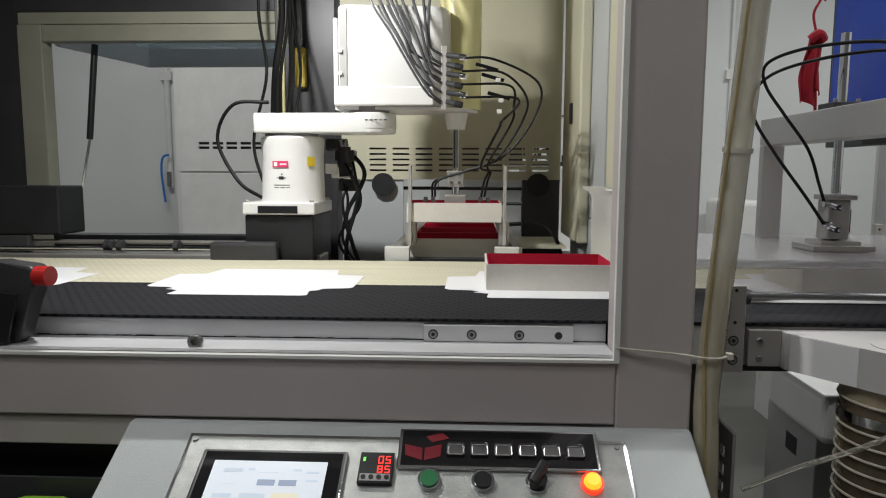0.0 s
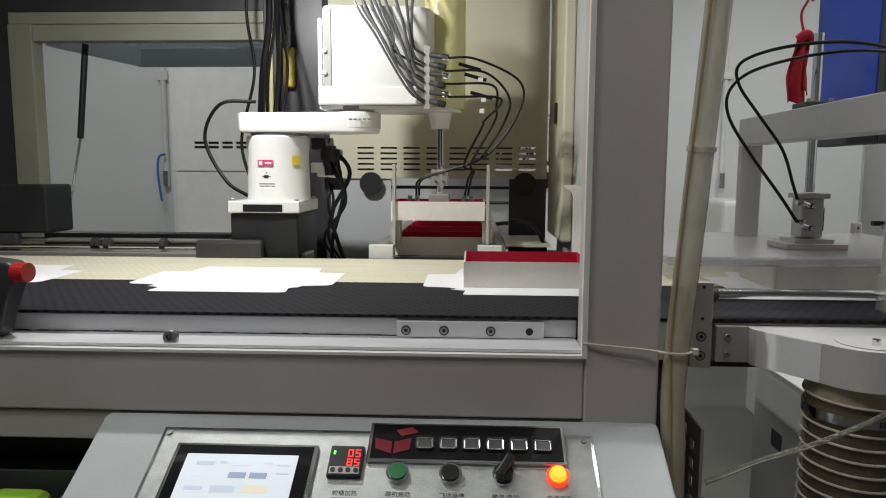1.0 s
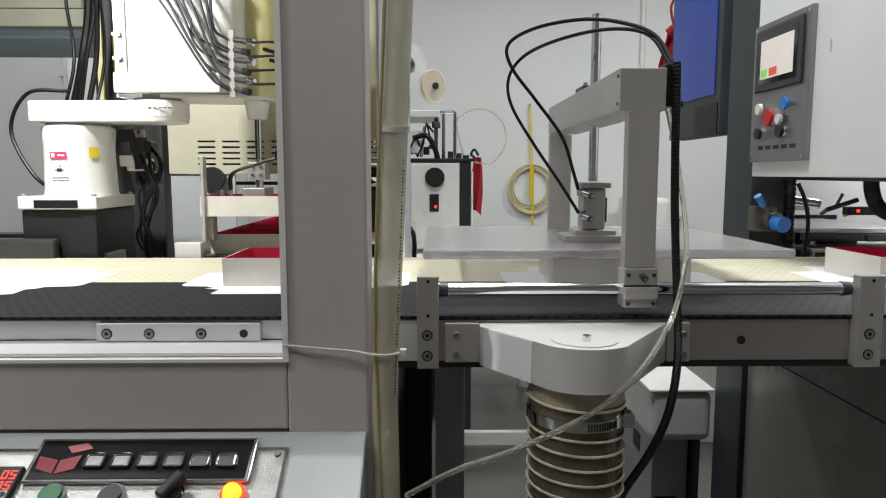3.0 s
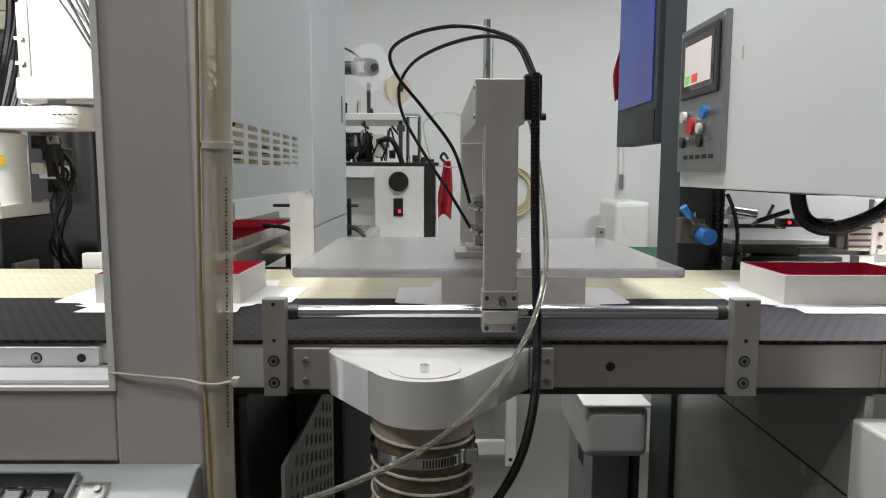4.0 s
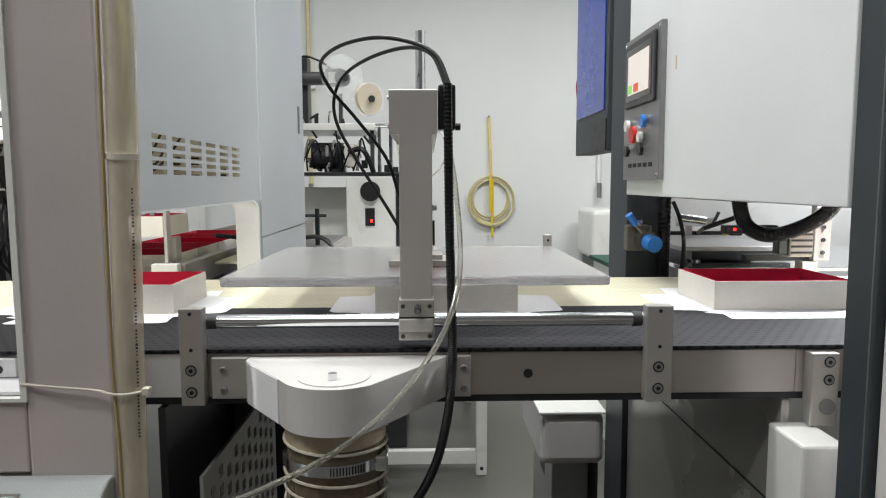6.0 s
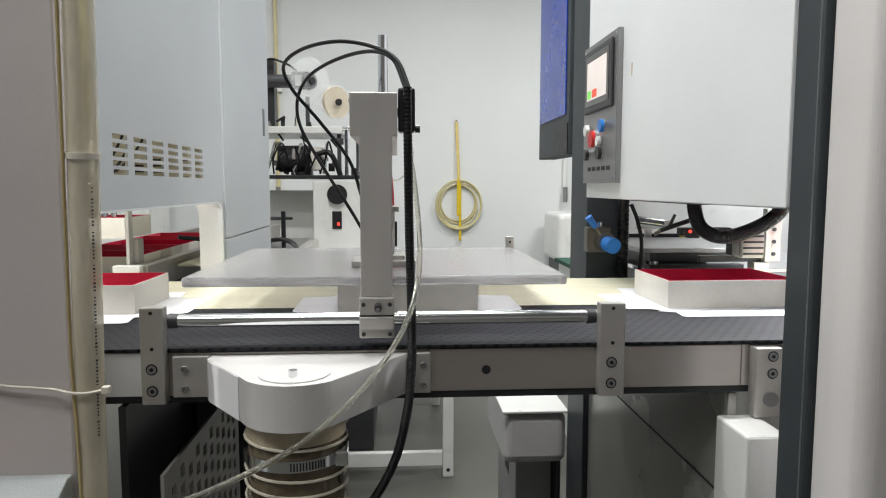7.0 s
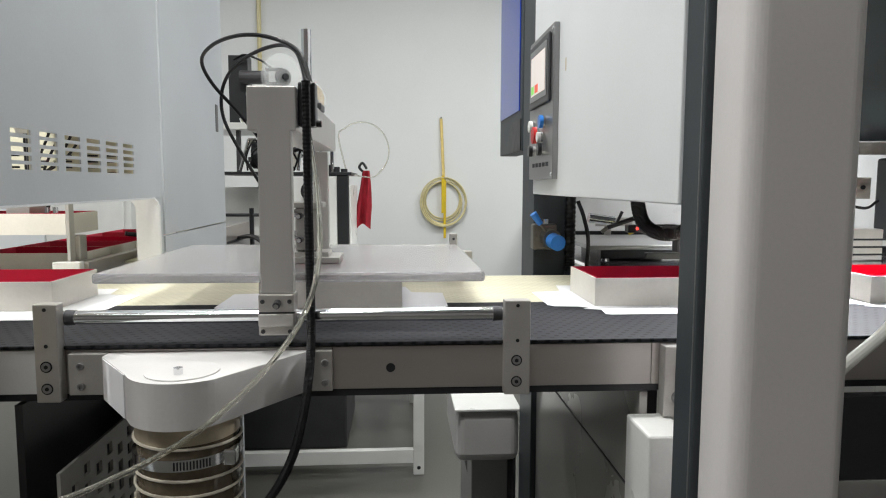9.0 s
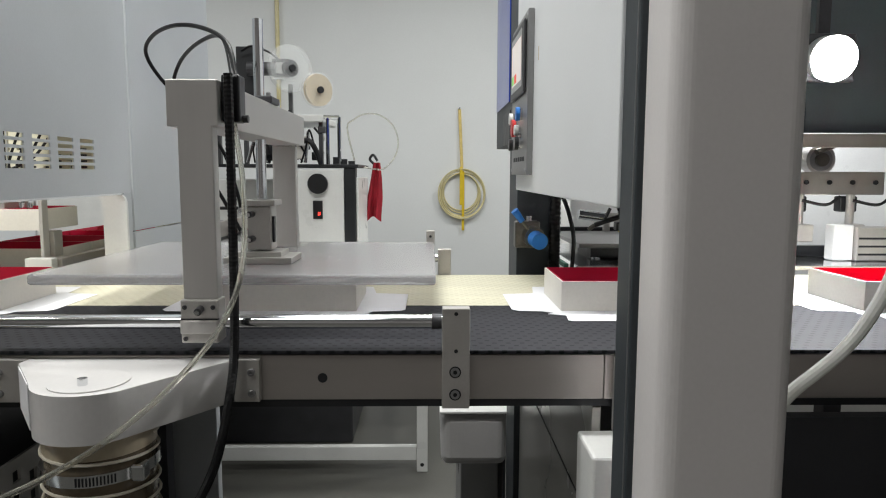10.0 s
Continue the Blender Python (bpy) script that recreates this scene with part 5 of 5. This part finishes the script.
part("dark_carriage", box(2.19, 2.75, 1.84, 1.92, 1.20, 1.425, 0.008), DARK, mach, "black rear carriage of the machine")
for k in range(9):
    cx, cz = 2.20 + 0.06 * k, random.uniform(1.21, 1.38)
    part("carriage_bracket", box(cx, cx + random.uniform(0.02, 0.045), 1.815, 1.839, cz, cz + random.uniform(0.012, 0.035), 0.003), random.choice((CAST, DARK_GREY, STEEL2, DARK_GREY)), mach)
for k in range(4):
    cx = 2.21 + 0.12 * k
    part("carriage_hose", sweep([(cx, 1.835, 1.40), (cx + 0.02, 1.80, 1.36), (cx + 0.06, 1.79, 1.28), (cx + 0.10, 1.83, 1.24)], 0.006, 7), RUBBER, mach)
# Black strip paints the shaded gap above the work plate.
part("gap_shade_strip", box(1.90, 2.75, 1.93, 1.95, 1.151, 1.178), DARK, mach)
# Bar added out of view to go with the rear fill light.
part("rear_fill_bar", box(1.8, 2.4, 2.2, 2.3, 2.02, 2.06), WHITE, mach)
part("white_block", box(2.0, 2.05, 1.83, 1.87, 1.151, 1.24, 0.003), WHITE, mach)
part("folder_block", box(2.052, 2.15, 1.82, 1.87, 1.151, 1.235, 0.003), CAST, mach)
for k in range(3):
    part("folder_slot", box(2.057, 2.155, 1.8185, 1.8198, 1.165 + 0.02 * k, 1.170 + 0.02 * k), DARK, mach)
part("front_skirt", box(1.307, 2.75, 1.00, 1.02, 0.93, 1.053), DARK, mach)
part("floor_tray", box(1.307, 2.75, 0.84, 1.0, 0.90, 0.929), CAST, mach)
part("front_beam", box(1.307, 2.75, 0.76, 0.81, 2.0, 2.2), POST2, mach)
part("white_tube", sweep([(1.33, 0.80, 1.13), (1.345, 0.795, 1.155), (1.40, 0.80, 1.20), (1.435, 0.80, 1.26), (1.45, 0.80, 1.33), (1.455, 0.80, 1.40), (1.47, 0.80, 1.6), (1.47, 0.81, 2.0)], 0.0065, 12), MILKY, mach, "milky plastic tube")
lamp = part("work_light", rod((1.802, 1.575, 1.603), (1.80, 1.54, 1.595), 0.043, 32), WHITE, mach, "bright white round work light", True)
part("lamp_housing", box(1.745, 1.868, 1.576, 1.60, 1.555, 1.652, 0.004), DARK_GREY, lamp, "dark finned lamp housing")
part("lamp_bracket", box(1.80, 1.825, 1.601, 1.612, 1.60, 2.2), DARK_GREY, lamp)
part("lamp_face", rod((1.7998, 1.539, 1.5948), (1.7995, 1.534, 1.594), 0.045, 32), LAMP_FACE, lamp)
# devices seen under the cabinet
tbl = thing("feed_plate", (1.45, 1.95, 0), "steel feed plate on round legs", "plate")
part("plate_top", box(1.37, 1.66, 1.86, 2.25, 1.178, 1.190, 0.002), STEEL2, tbl)
part("rear_rail", box(1.36, 1.72, 2.27, 2.29, 1.185, 1.20, 0.002), DARK, tbl)
part("rail_bracket", box(1.50, 1.62, 2.25, 2.265, 1.217, 1.245, 0.002), CAST, tbl)
part("bracket_foot", box(1.53, 1.55, 2.2505, 2.262, 1.1775, 1.2169), CAST, tbl)
part("round_leg", rod((1.42, 1.885, 0.9), (1.42, 1.885, 1.177), 0.012, 14), CHROME, tbl)
part("crossbar", box(1.40, 1.66, 1.865, 1.90, 1.155, 1.1775), DARK, tbl)
part("stand", box(1.44, 1.62, 2.0, 2.2, 0, 1.177), DARK_GREY, tbl)
cl = thing("clamp_unit", (1.45, 1.55, 1.13), "grey aluminium clamp unit beside the belt", "clamp")
part("cylinder_block", box(1.545, 1.600, 1.66, 1.70, 1.184, 1.246, 0.004), CAST, cl, "ridged aluminium air cylinder")
for k in range(4):
    part("cylinder_groove", box(1.548, 1.5975, 1.6585, 1.6598, 1.192 + 0.014 * k, 1.197 + 0.014 * k), DARK, cl)
part("cylinder_end", box(1.522, 1.5445, 1.665, 1.695, 1.190, 1.240, 0.003), DARK_GREY, cl)
part("roller", rod((1.375, 1.90, 1.262), (1.445, 1.90, 1.252), 0.013, 20), CHROME, cl, "polished steel roller", True)
part("roller_tip", rod((1.452, 1.80, 1.228), (1.466, 1.79, 1.236), 0.006, 10), LABEL_Y, cl, "yellow plastic tip")
part("slide_plate", box(1.625, 1.665, 1.70, 1.72, 1.17, 1.30, 0.003), CAST, cl, "upright drilled slide plate")
for k in range(4):
    part("slide_screw", rod((1.645, 1.6995, 1.19 + 0.03 * k), (1.645, 1.696, 1.19 + 0.03 * k), 0.005, 10), DARK, cl)
part("slide_bar", box(1.47, 1.66, 1.722, 1.739, 1.168, 1.184, 0.002), DARK, cl)
part("arm", rod((1.38, 1.75, 1.245), (1.45, 1.74, 1.27), 0.006, 10), BLACK_PL, cl)
part("nipple", rod((1.366, 1.75, 1.234), (1.38, 1.75, 1.245), 0.005, 10), BRASS, cl)
part("arm", rod((1.40, 1.75, 1.248), (1.415, 1.745, 1.285), 0.004, 8), BLACK_PL, cl)
part("arm", box(1.43, 1.56, 1.74, 1.77, 1.232, 1.252, 0.003), DARK, cl)
part("red_indicator", rod((1.452, 1.7395, 1.243), (1.452, 1.737, 1.243), 0.0036, 12), LED_RED, cl, "lit red indicator")
part("foot", box(1.60, 1.635, 1.70, 1.735, 1.133, 1.1679), CAST, cl)

# ---- black cabinet with blue film ----
blue = thing("screen_housing", (1.235, 2.28, 0), "black upright machine housing with blue film", "housing")
part("case", box(1.212, 1.27, 2.02, 2.42, 1.445, 2.3, 0.003), CHARCOAL, blue)
part("blue_film", box(1.2085, 1.2118, 2.05, 2.40, 1.56, 2.28, 0.001), BLUE_FILM, blue, "blue protective film")
# Black slab on the face paints the dark of a cutout.
part("cutout_shade", box(1.2090, 1.2118, 2.025, 2.19, 1.447, 1.535), RUBBER, blue)
part("mount", box(1.2455, 1.30, 1.935, 2.019, 1.6, 1.7), CHARCOAL, blue)
def drape(x0, y0, z0, width, drop, folds, seed_no):
    """A hanging cloth with folds, gathered at the top, some millimetres thick."""
    random.seed(seed_no)
    ph = random.uniform(0, 6)
    nu, nv = 28, 18
    bm = bmesh.new()
    sides = []
    for off in (0.0, 0.005):
        grid = []
        for j in range(nv + 1):
            v = j / nv
            w = width * (0.45 + 0.55 * min(1, v * 1.6))
            row = []
            for i in range(nu + 1):
                u = i / nu - 0.5
                fold = math.sin(folds * math.pi * 2 * u + ph + 0.8 * v) * 0.014 * (0.5 + v) + 0.006 * math.sin(9 * v + 7 * u)
                hem = 0.02 * math.sin(5 * u + ph) * v
                row.append(bm.verts.new((x0 + u * w + 0.012 * math.sin(3 * v + ph), y0 + fold + off, z0 - drop * v + hem)))
            grid.append(row)
        sides.append(grid)
    for g in sides:
        for j in range(nv):
            for i in range(nu):
                bm.faces.new((g[j][i], g[j][i + 1], g[j + 1][i + 1], g[j + 1][i]))
    a, b = sides
    for j in range(nv):
        bm.faces.new((a[j][0], a[j + 1][0], b[j + 1][0], b[j][0]))
        bm.faces.new((a[j][nu], a[j + 1][nu], b[j + 1][nu], b[j][nu]))
    for i in range(nu):
        bm.faces.new((a[0][i], a[0][i + 1], b[0][i + 1], b[0][i]))
        bm.faces.new((a[nv][i], a[nv][i + 1], b[nv][i + 1], b[nv][i]))
    return bm


ribbon = thing("red_ribbon", (1.360, 2.85, 1.62), "knotted red silk ribbon hanging from a hook", "ribbon")
part("tail", drape(1.355, 2.85, 1.90, 0.085, 0.27, 1.6, 9), RED_CLOTH, ribbon, smooth=True)
part("tail", drape(1.382, 2.865, 1.89, 0.06, 0.20, 1.3, 12), RED_CLOTH, ribbon, smooth=True)
part("knot", sweep([(1.340, 2.845, 1.885), (1.365, 2.83, 1.905), (1.390, 2.845, 1.885)], 0.02, 8), RED_CLOTH, ribbon, smooth=True)
part("loop", sweep([(1.365, 2.85, 1.91), (1.350, 2.85, 1.99), (1.375, 2.84, 2.06), (1.390, 2.83, 2.2), (1.390, 2.83, 3.8)], 0.005, 6), RED_CLOTH, ribbon)

# ---- back machine ----
back = thing("tape_machine", (0.4, 3.9, 0), "white taping machine with tape reels and a round black knob", "machine")
part("case", box(0.285, 0.545, 3.70, 4.25, 0.93, 1.385, 0.006), WHITE, back)
part("case_side", box(-0.2, 0.284, 4.0, 4.25, 0.93, 1.33, 0.006), WHITE, back)
part("black_corner", box(0.546, 0.605, 3.70, 3.78, 0.91, 1.3955, 0.004), DARK, back)
part("case_wing", box(0.606, 0.618, 3.72, 4.25, 0.93, 1.345, 0.004), WHITE, back)
part("top_plate", box(-0.1, 0.622, 3.69, 4.26, 1.396, 1.412, 0.002), DARK, back)
part("round_knob", rod((0.413, 3.70, 1.312), (0.413, 3.675, 1.312), 0.052, 28), BLACK_PL, back, "round black fan cover", True)
sw = part("rocker_switch", box(0.385, 0.435, 3.688, 3.7, 1.13, 1.225, 0.003), BLACK_PL, back)
part("switch_light", box(0.412, 0.424, 3.685, 3.688, 1.15, 1.165), LED_RED, sw)
part("deck", box(-0.15, 0.44, 3.72, 4.2, 1.63, 1.665, 0.003), WHITE, back)
for px in (-0.12, 0.02, 0.41):
    part("upright", box(px, px + 0.02, 3.76, 3.79, 1.409, 1.629), DARK_GREY, back)
part("motor", rod((0.10, 3.80, 1.50), (0.24, 3.80, 1.50), 0.07, 20), DARK, back)
part("motor_block", box(0.16, 0.27, 3.78, 3.88, 1.409, 1.57, 0.01), DARK_GREY, back)
part("gear_head", box(0.27, 0.33, 3.74, 3.79, 1.44, 1.56, 0.006), BOXOUT, back)
for k in range(7):
    part("linkage", rod((0.04 + 0.05 * k, 3.75 + 0.02 * (k % 3), 1.42 + 0.02 * (k % 2)), (0.09 + 0.045 * k, 3.74, 1.58 - 0.03 * (k % 3)), 0.009, 8), CHROME if k % 3 == 0 else DARK, back)
part("cable", sweep([(0.30, 3.73, 1.52), (0.37, 3.70, 1.53), (0.41, 3.7, 1.47), (0.43, 3.7, 1.41)], 0.014, 8), RUBBER, back)
for rx, ry, rz, rr, amber in ((0.265, 3.75, 1.90, 0.122, False), (0.395, 3.82, 1.80, 0.092, True)):
    way = Vector((0.68, -0.73, 0)).normalized()
    hub = Vector((rx, ry, rz))
    reel = part("tape_reel", rod(hub, hub + way * 0.022, rr * (0.9 if amber else 0.35), 30), REEL if amber else DARK_GREY, back, "amber tape on a reel" if amber else "tape reel with clear discs", True)
    part("reel_disc", rod(hub + way * 0.024, hub + way * 0.027, rr, 36), REEL_CLEAR, reel, "clear reel disc")
    part("reel_disc", rod(hub - way * 0.006, hub - way * 0.003, rr, 36), REEL_CLEAR, reel)
    part("reel_hub", rod(hub + way * 0.028, hub + way * 0.04, 0.018, 16), DARK, reel)
part("reel_arm", box(0.23, 0.25, 3.89, 3.92, 1.666, 1.84), DARK_GREY, back)
part("column", box(-0.02, 0.08, 3.80, 3.90, 1.666, 2.02, 0.003), DARK, back)
part("actuator", rod((0.05, 3.76, 1.90), (0.20, 3.76, 1.90), 0.035, 18), DARK_GREY, back)
part("motor_cap", box(0.18, 0.27, 3.74, 3.79, 1.86, 1.95, 0.006), BLACK_PL, back)
part("motor_label", box(0.20, 0.25, 3.737, 3.7398, 1.875, 1.93), WHITE, back)
part("tube_frame", rod((0.30, 3.74, 1.655), (0.52, 3.74, 1.655), 0.011, 10), CHROME, back)
for px in (0.46, 0.52):
    part("tube_frame", rod((px, 3.74, 1.408), (px, 3.74, 1.655), 0.010, 10), CHROME, back)
for k in range(3):
    part("joint_knob", rod((0.50 + 0.04 * k, 3.76, 1.4125), (0.50 + 0.04 * k, 3.76, 1.45 - 0.01 * k), 0.018, 12), DARK, back)
part("in_feed", box(-0.15, 0.265, 2.72, 3.69, 1.045, 1.085, 0.003), STEEL2, back, "aluminium infeed bed")
part("infeed_rail", box(0.266, 0.312, 2.72, 3.69, 1.00, 1.075, 0.003), CAST, back)
part("infeed_bar", rod((-0.1, 3.1, 1.215), (0.27, 3.1, 1.215), 0.007, 8), DARK, back)
part("infeed_post", rod((0.23, 3.1, 1.086), (0.23, 3.1, 1.245), 0.010, 8), DARK, back)
part("infeed_cable", sweep([(0.12, 3.3, 1.10), (0.24, 3.05, 1.125), (0.318, 2.92, 1.09), (0.325, 2.9, 0.95)], 0.010, 7), RUBBER, back)
random.seed(17)
for k in range(26):
    px, py, pz = random.uniform(0.05, 0.42), random.uniform(3.72, 3.9), random.uniform(1.43, 1.60)
    mm = random.choice((DARK, DARK_GREY, CHROME, BRASS, CAST, BLACK_PL, BOXOUT))
    if k % 2:
        part("mechanism_block", box(px, px + random.uniform(0.015, 0.05), py, py + 0.03, pz - 0.02, pz + random.uniform(0.0, 0.03), 0.003), mm, back)
    else:
        part("mechanism_rod", rod((px, py, pz), (px + random.uniform(-0.06, 0.06), py, pz + random.uniform(-0.07, 0.07)), random.uniform(0.004, 0.011), 8), mm, back)
for k in range(5):
    px = 0.08 + 0.06 * k
    part("wiring", sweep([(px, 3.74, 1.42), (px + random.uniform(-0.03, 0.04), 3.70, 1.50), (px + 0.05, 3.71, 1.55 + random.uniform(-0.03, 0.05)), (px + 0.08, 3.74, 1.47)], 0.005, 6), RUBBER, back)
for k in range(4):
    part("top_fitting", rod((0.06 + 0.07 * k, 3.75, 1.666), (0.06 + 0.07 * k + random.uniform(-0.01, 0.01), 3.75, 1.69 + 0.02 * (k % 3)), 0.011, 10), DARK if k % 2 else CHROME, back)
part("top_lever", rod((0.10, 3.73, 1.69), (0.145, 3.73, 1.715), 0.007, 8), BLACK_PL, back)
part("actuator_cable", sweep([(0.02, 3.76, 1.99), (0.08, 3.74, 2.01), (0.16, 3.74, 1.985), (0.21, 3.75, 1.95)], 0.006, 6), RUBBER, back)
part("air_tube", sweep([(0.575, 3.95, 1.43)] + [(0.665 + 0.150 * math.cos(radians(a)), 3.95, 1.535 + 0.158 * math.sin(radians(a))) for a in range(150, -90, -20)] + [(0.62, 3.96, 1.40)], 0.0042, 7, 3), CLEAR_TUBE, back, "thin clear blue-white air tube loop")
frame_ = thing("steel_table", (0.4, 3.6, 0), "white steel table frame under the taping machine", "table")
part("tabletop", box(-0.5, 1.0, 3.14, 4.3, 0.86, 0.905, 0.003), WHITE, frame_)
for px in (-0.45, 0.932):
    for py in (3.155, 4.2):
        part("leg", box(px, px + 0.05, py, py + 0.045, 0.0, 0.859, 0.004), WHITE, frame_)
part("foot_hole", rod((0.957, 3.1545, 0.035), (0.957, 3.156, 0.035), 0.009, 12), DARK, frame_)
part("stretcher", box(-0.399, 0.931, 3.16, 3.195, 0.055, 0.120, 0.003), WHITE, frame_)
part("stretcher", box(0.937, 0.977, 3.201, 4.199, 0.30, 0.35, 0.003), WHITE, frame_)
part("stretcher", box(-0.399, 0.939, 4.205, 4.24, 0.30, 0.36, 0.003), WHITE, frame_)
part("lower_cabinet", box(-0.4, 0.60, 3.5, 4.15, 0.0, 0.855, 0.01), DARK_GREY, frame_)
cloth = thing("red_cloth", (0.65, 4.0, 1.1), "red cloth bag hung over the machine edge", "cloth")


part("folds", drape(0.662, 4.22, 1.43, 0.095, 0.34, 1.8, 4), RED_CLOTH, cloth, smooth=True)
part("loop", sweep([(0.655, 4.22, 1.425), (0.635, 4.22, 1.45), (0.655, 4.22, 1.475), (0.68, 4.22, 1.44)], 0.008, 7), DARK, cloth)

# ---- low white bin and carton ----
bin_ = thing("white_bin", (1.1, 2.1, 0), "white plastic waste box on a bracket beside the machine", "bin")
part("body", box(1.024, 1.205, 1.95, 2.32, 0.565, 0.714, 0.024, 4), HOOD, bin_)
# Top is whiter than the body to paint in the light from above.
part("lid", box(1.020, 1.208, 1.945, 2.325, 0.7145, 0.722, 0.002), WHITE, bin_, "flat bin top, whiter for the light it catches")
part("bracket", box(1.2055, 1.213, 2.05, 2.25, 0.0, 0.68), DARK_GREY, bin_)
vent_box = thing("vent_box", (1.15, 2.3, 0), "grey steel box with louvre slots on the floor", "box")
part("box_body", box(1.085, 1.197, 2.10, 2.45, 0.0, 0.54, 0.004), GREY_BOX, vent_box)
part("cable_hole", box(1.0845, 1.0855, 2.22, 2.30, 0.42, 0.48), DARK, vent_box)
for k in range(6):
    part("louvre", box(1.098, 1.165, 2.0975, 2.0998, 0.20 + 0.024 * k, 0.208 + 0.024 * k), DARK, vent_box)

# ---- wall things ----
coil = thing("hose_coil", (1.26, 6.03, 1.2), "coiled yellowed plastic hose hung on the wall", "hose")
random.seed(8)
for k in range(6):
    r = 0.150 + 0.010 * k
    ox, oz = random.uniform(-0.012, 0.012), random.uniform(-0.02, 0.012)
    pts = [(1.262 + ox + r * math.cos(2 * math.pi * i / 20), 6.04 - 0.008 * k, 1.20 + oz + 1.06 * r * math.sin(2 * math.pi * i / 20)) for i in range(21)]
    part("turn", sweep(pts, 0.0065, 7, 2), PALE_YELLOW, coil)
part("strap", box(1.243, 1.268, 5.995, 6.008, 1.10, 1.425, 0.003), YELLOW, coil, "yellow strap")
part("strap", box(1.262, 1.284, 6.009, 6.016, 0.88, 1.40, 0.003), YELLOW, coil)
part("string", sweep([(1.24, 6.04, 1.915), (1.252, 6.03, 1.65), (1.262, 6.02, 1.41)], 0.013, 6), STRING, coil)
part("nail", rod((1.24, 6.05, 1.92), (1.24, 6.01, 1.92), 0.008, 8), STEEL2, coil)
for px in (-0.29, 2.2, -2.72):
    wp = thing("wall_pipe", (px, 6.02, 0), "thin white conduit running up the wall", "conduit", "wall conduits")
    part("tube", rod((px, 6.03, 1.2 if px < 0 else 1.35), (px, 6.03, 3.75), 0.018 if px > -1 else 0.026, 10), PALE_YELLOW if px > -1 and px < 0 else WHITE, wp)
    part("bracket", box(px - 0.05, px + 0.05, 6.005, 6.049, 2.15, 2.23, 0.003), WHITE, wp)
    part("outlet", rod((px, 6.0, 1.35), (px, 6.0, 1.22), 0.02, 10), STEEL2, wp)
cab = thing("metal_cabinet", (-2.0, 5.7, 0), "tall white steel cabinet with vent slots", "cabinet")
part("body", box(-2.44, -1.2, 5.52, 6.0, 0.0, 2.35, 0.004), WHITE, cab)
part("door", sheet("y", 5.50, 5.518, -2.40, -1.25, 1.355, 2.3, [(-2.24 + 0.115 * i, -2.15 + 0.115 * i, 1.535 + 0.036 * j, 1.556 + 0.036 * j) for i in range(6) for j in range(2)]), WHITE, cab)
# Dark plate puts the shade inside the vent slots into colour.
part("vent_shade", box(-2.27, -1.55, 5.5184, 5.5196, 1.52, 1.61), DARK, cab)
part("door", box(-2.40, -1.25, 5.50, 5.518, 0.1, 1.34, 0.003), WHITE, cab)
part("blue_tube", sweep([(-2.70, 5.97, 1.50), (-2.75, 5.95, 1.47), (-2.765, 5.95, 1.33), (-2.74, 5.95, 1.08)], 0.010, 7), BLUE_PL, cab)
shelf = thing("white_device", (2.14, 5.6, 0), "white device on a stand by the far wall", "device")
part("body", box(2.0, 2.28, 5.4, 5.95, 0.75, 1.14, 0.04, 3), WHITE, shelf)
part("stand", box(2.04, 2.24, 5.45, 5.9, 0.0, 0.749), DARK_GREY, shelf)
gt = thing("green_bench", (2.4, 3.6, 0), "bench with a green rubber mat", "bench")
part("mat", box(1.62, 3.3, 3.3, 3.9, 0.93, 0.95), TEAL, gt)
part("bench_body", box(1.64, 3.28, 3.32, 3.88, 0.0, 0.929), WHITE, gt)
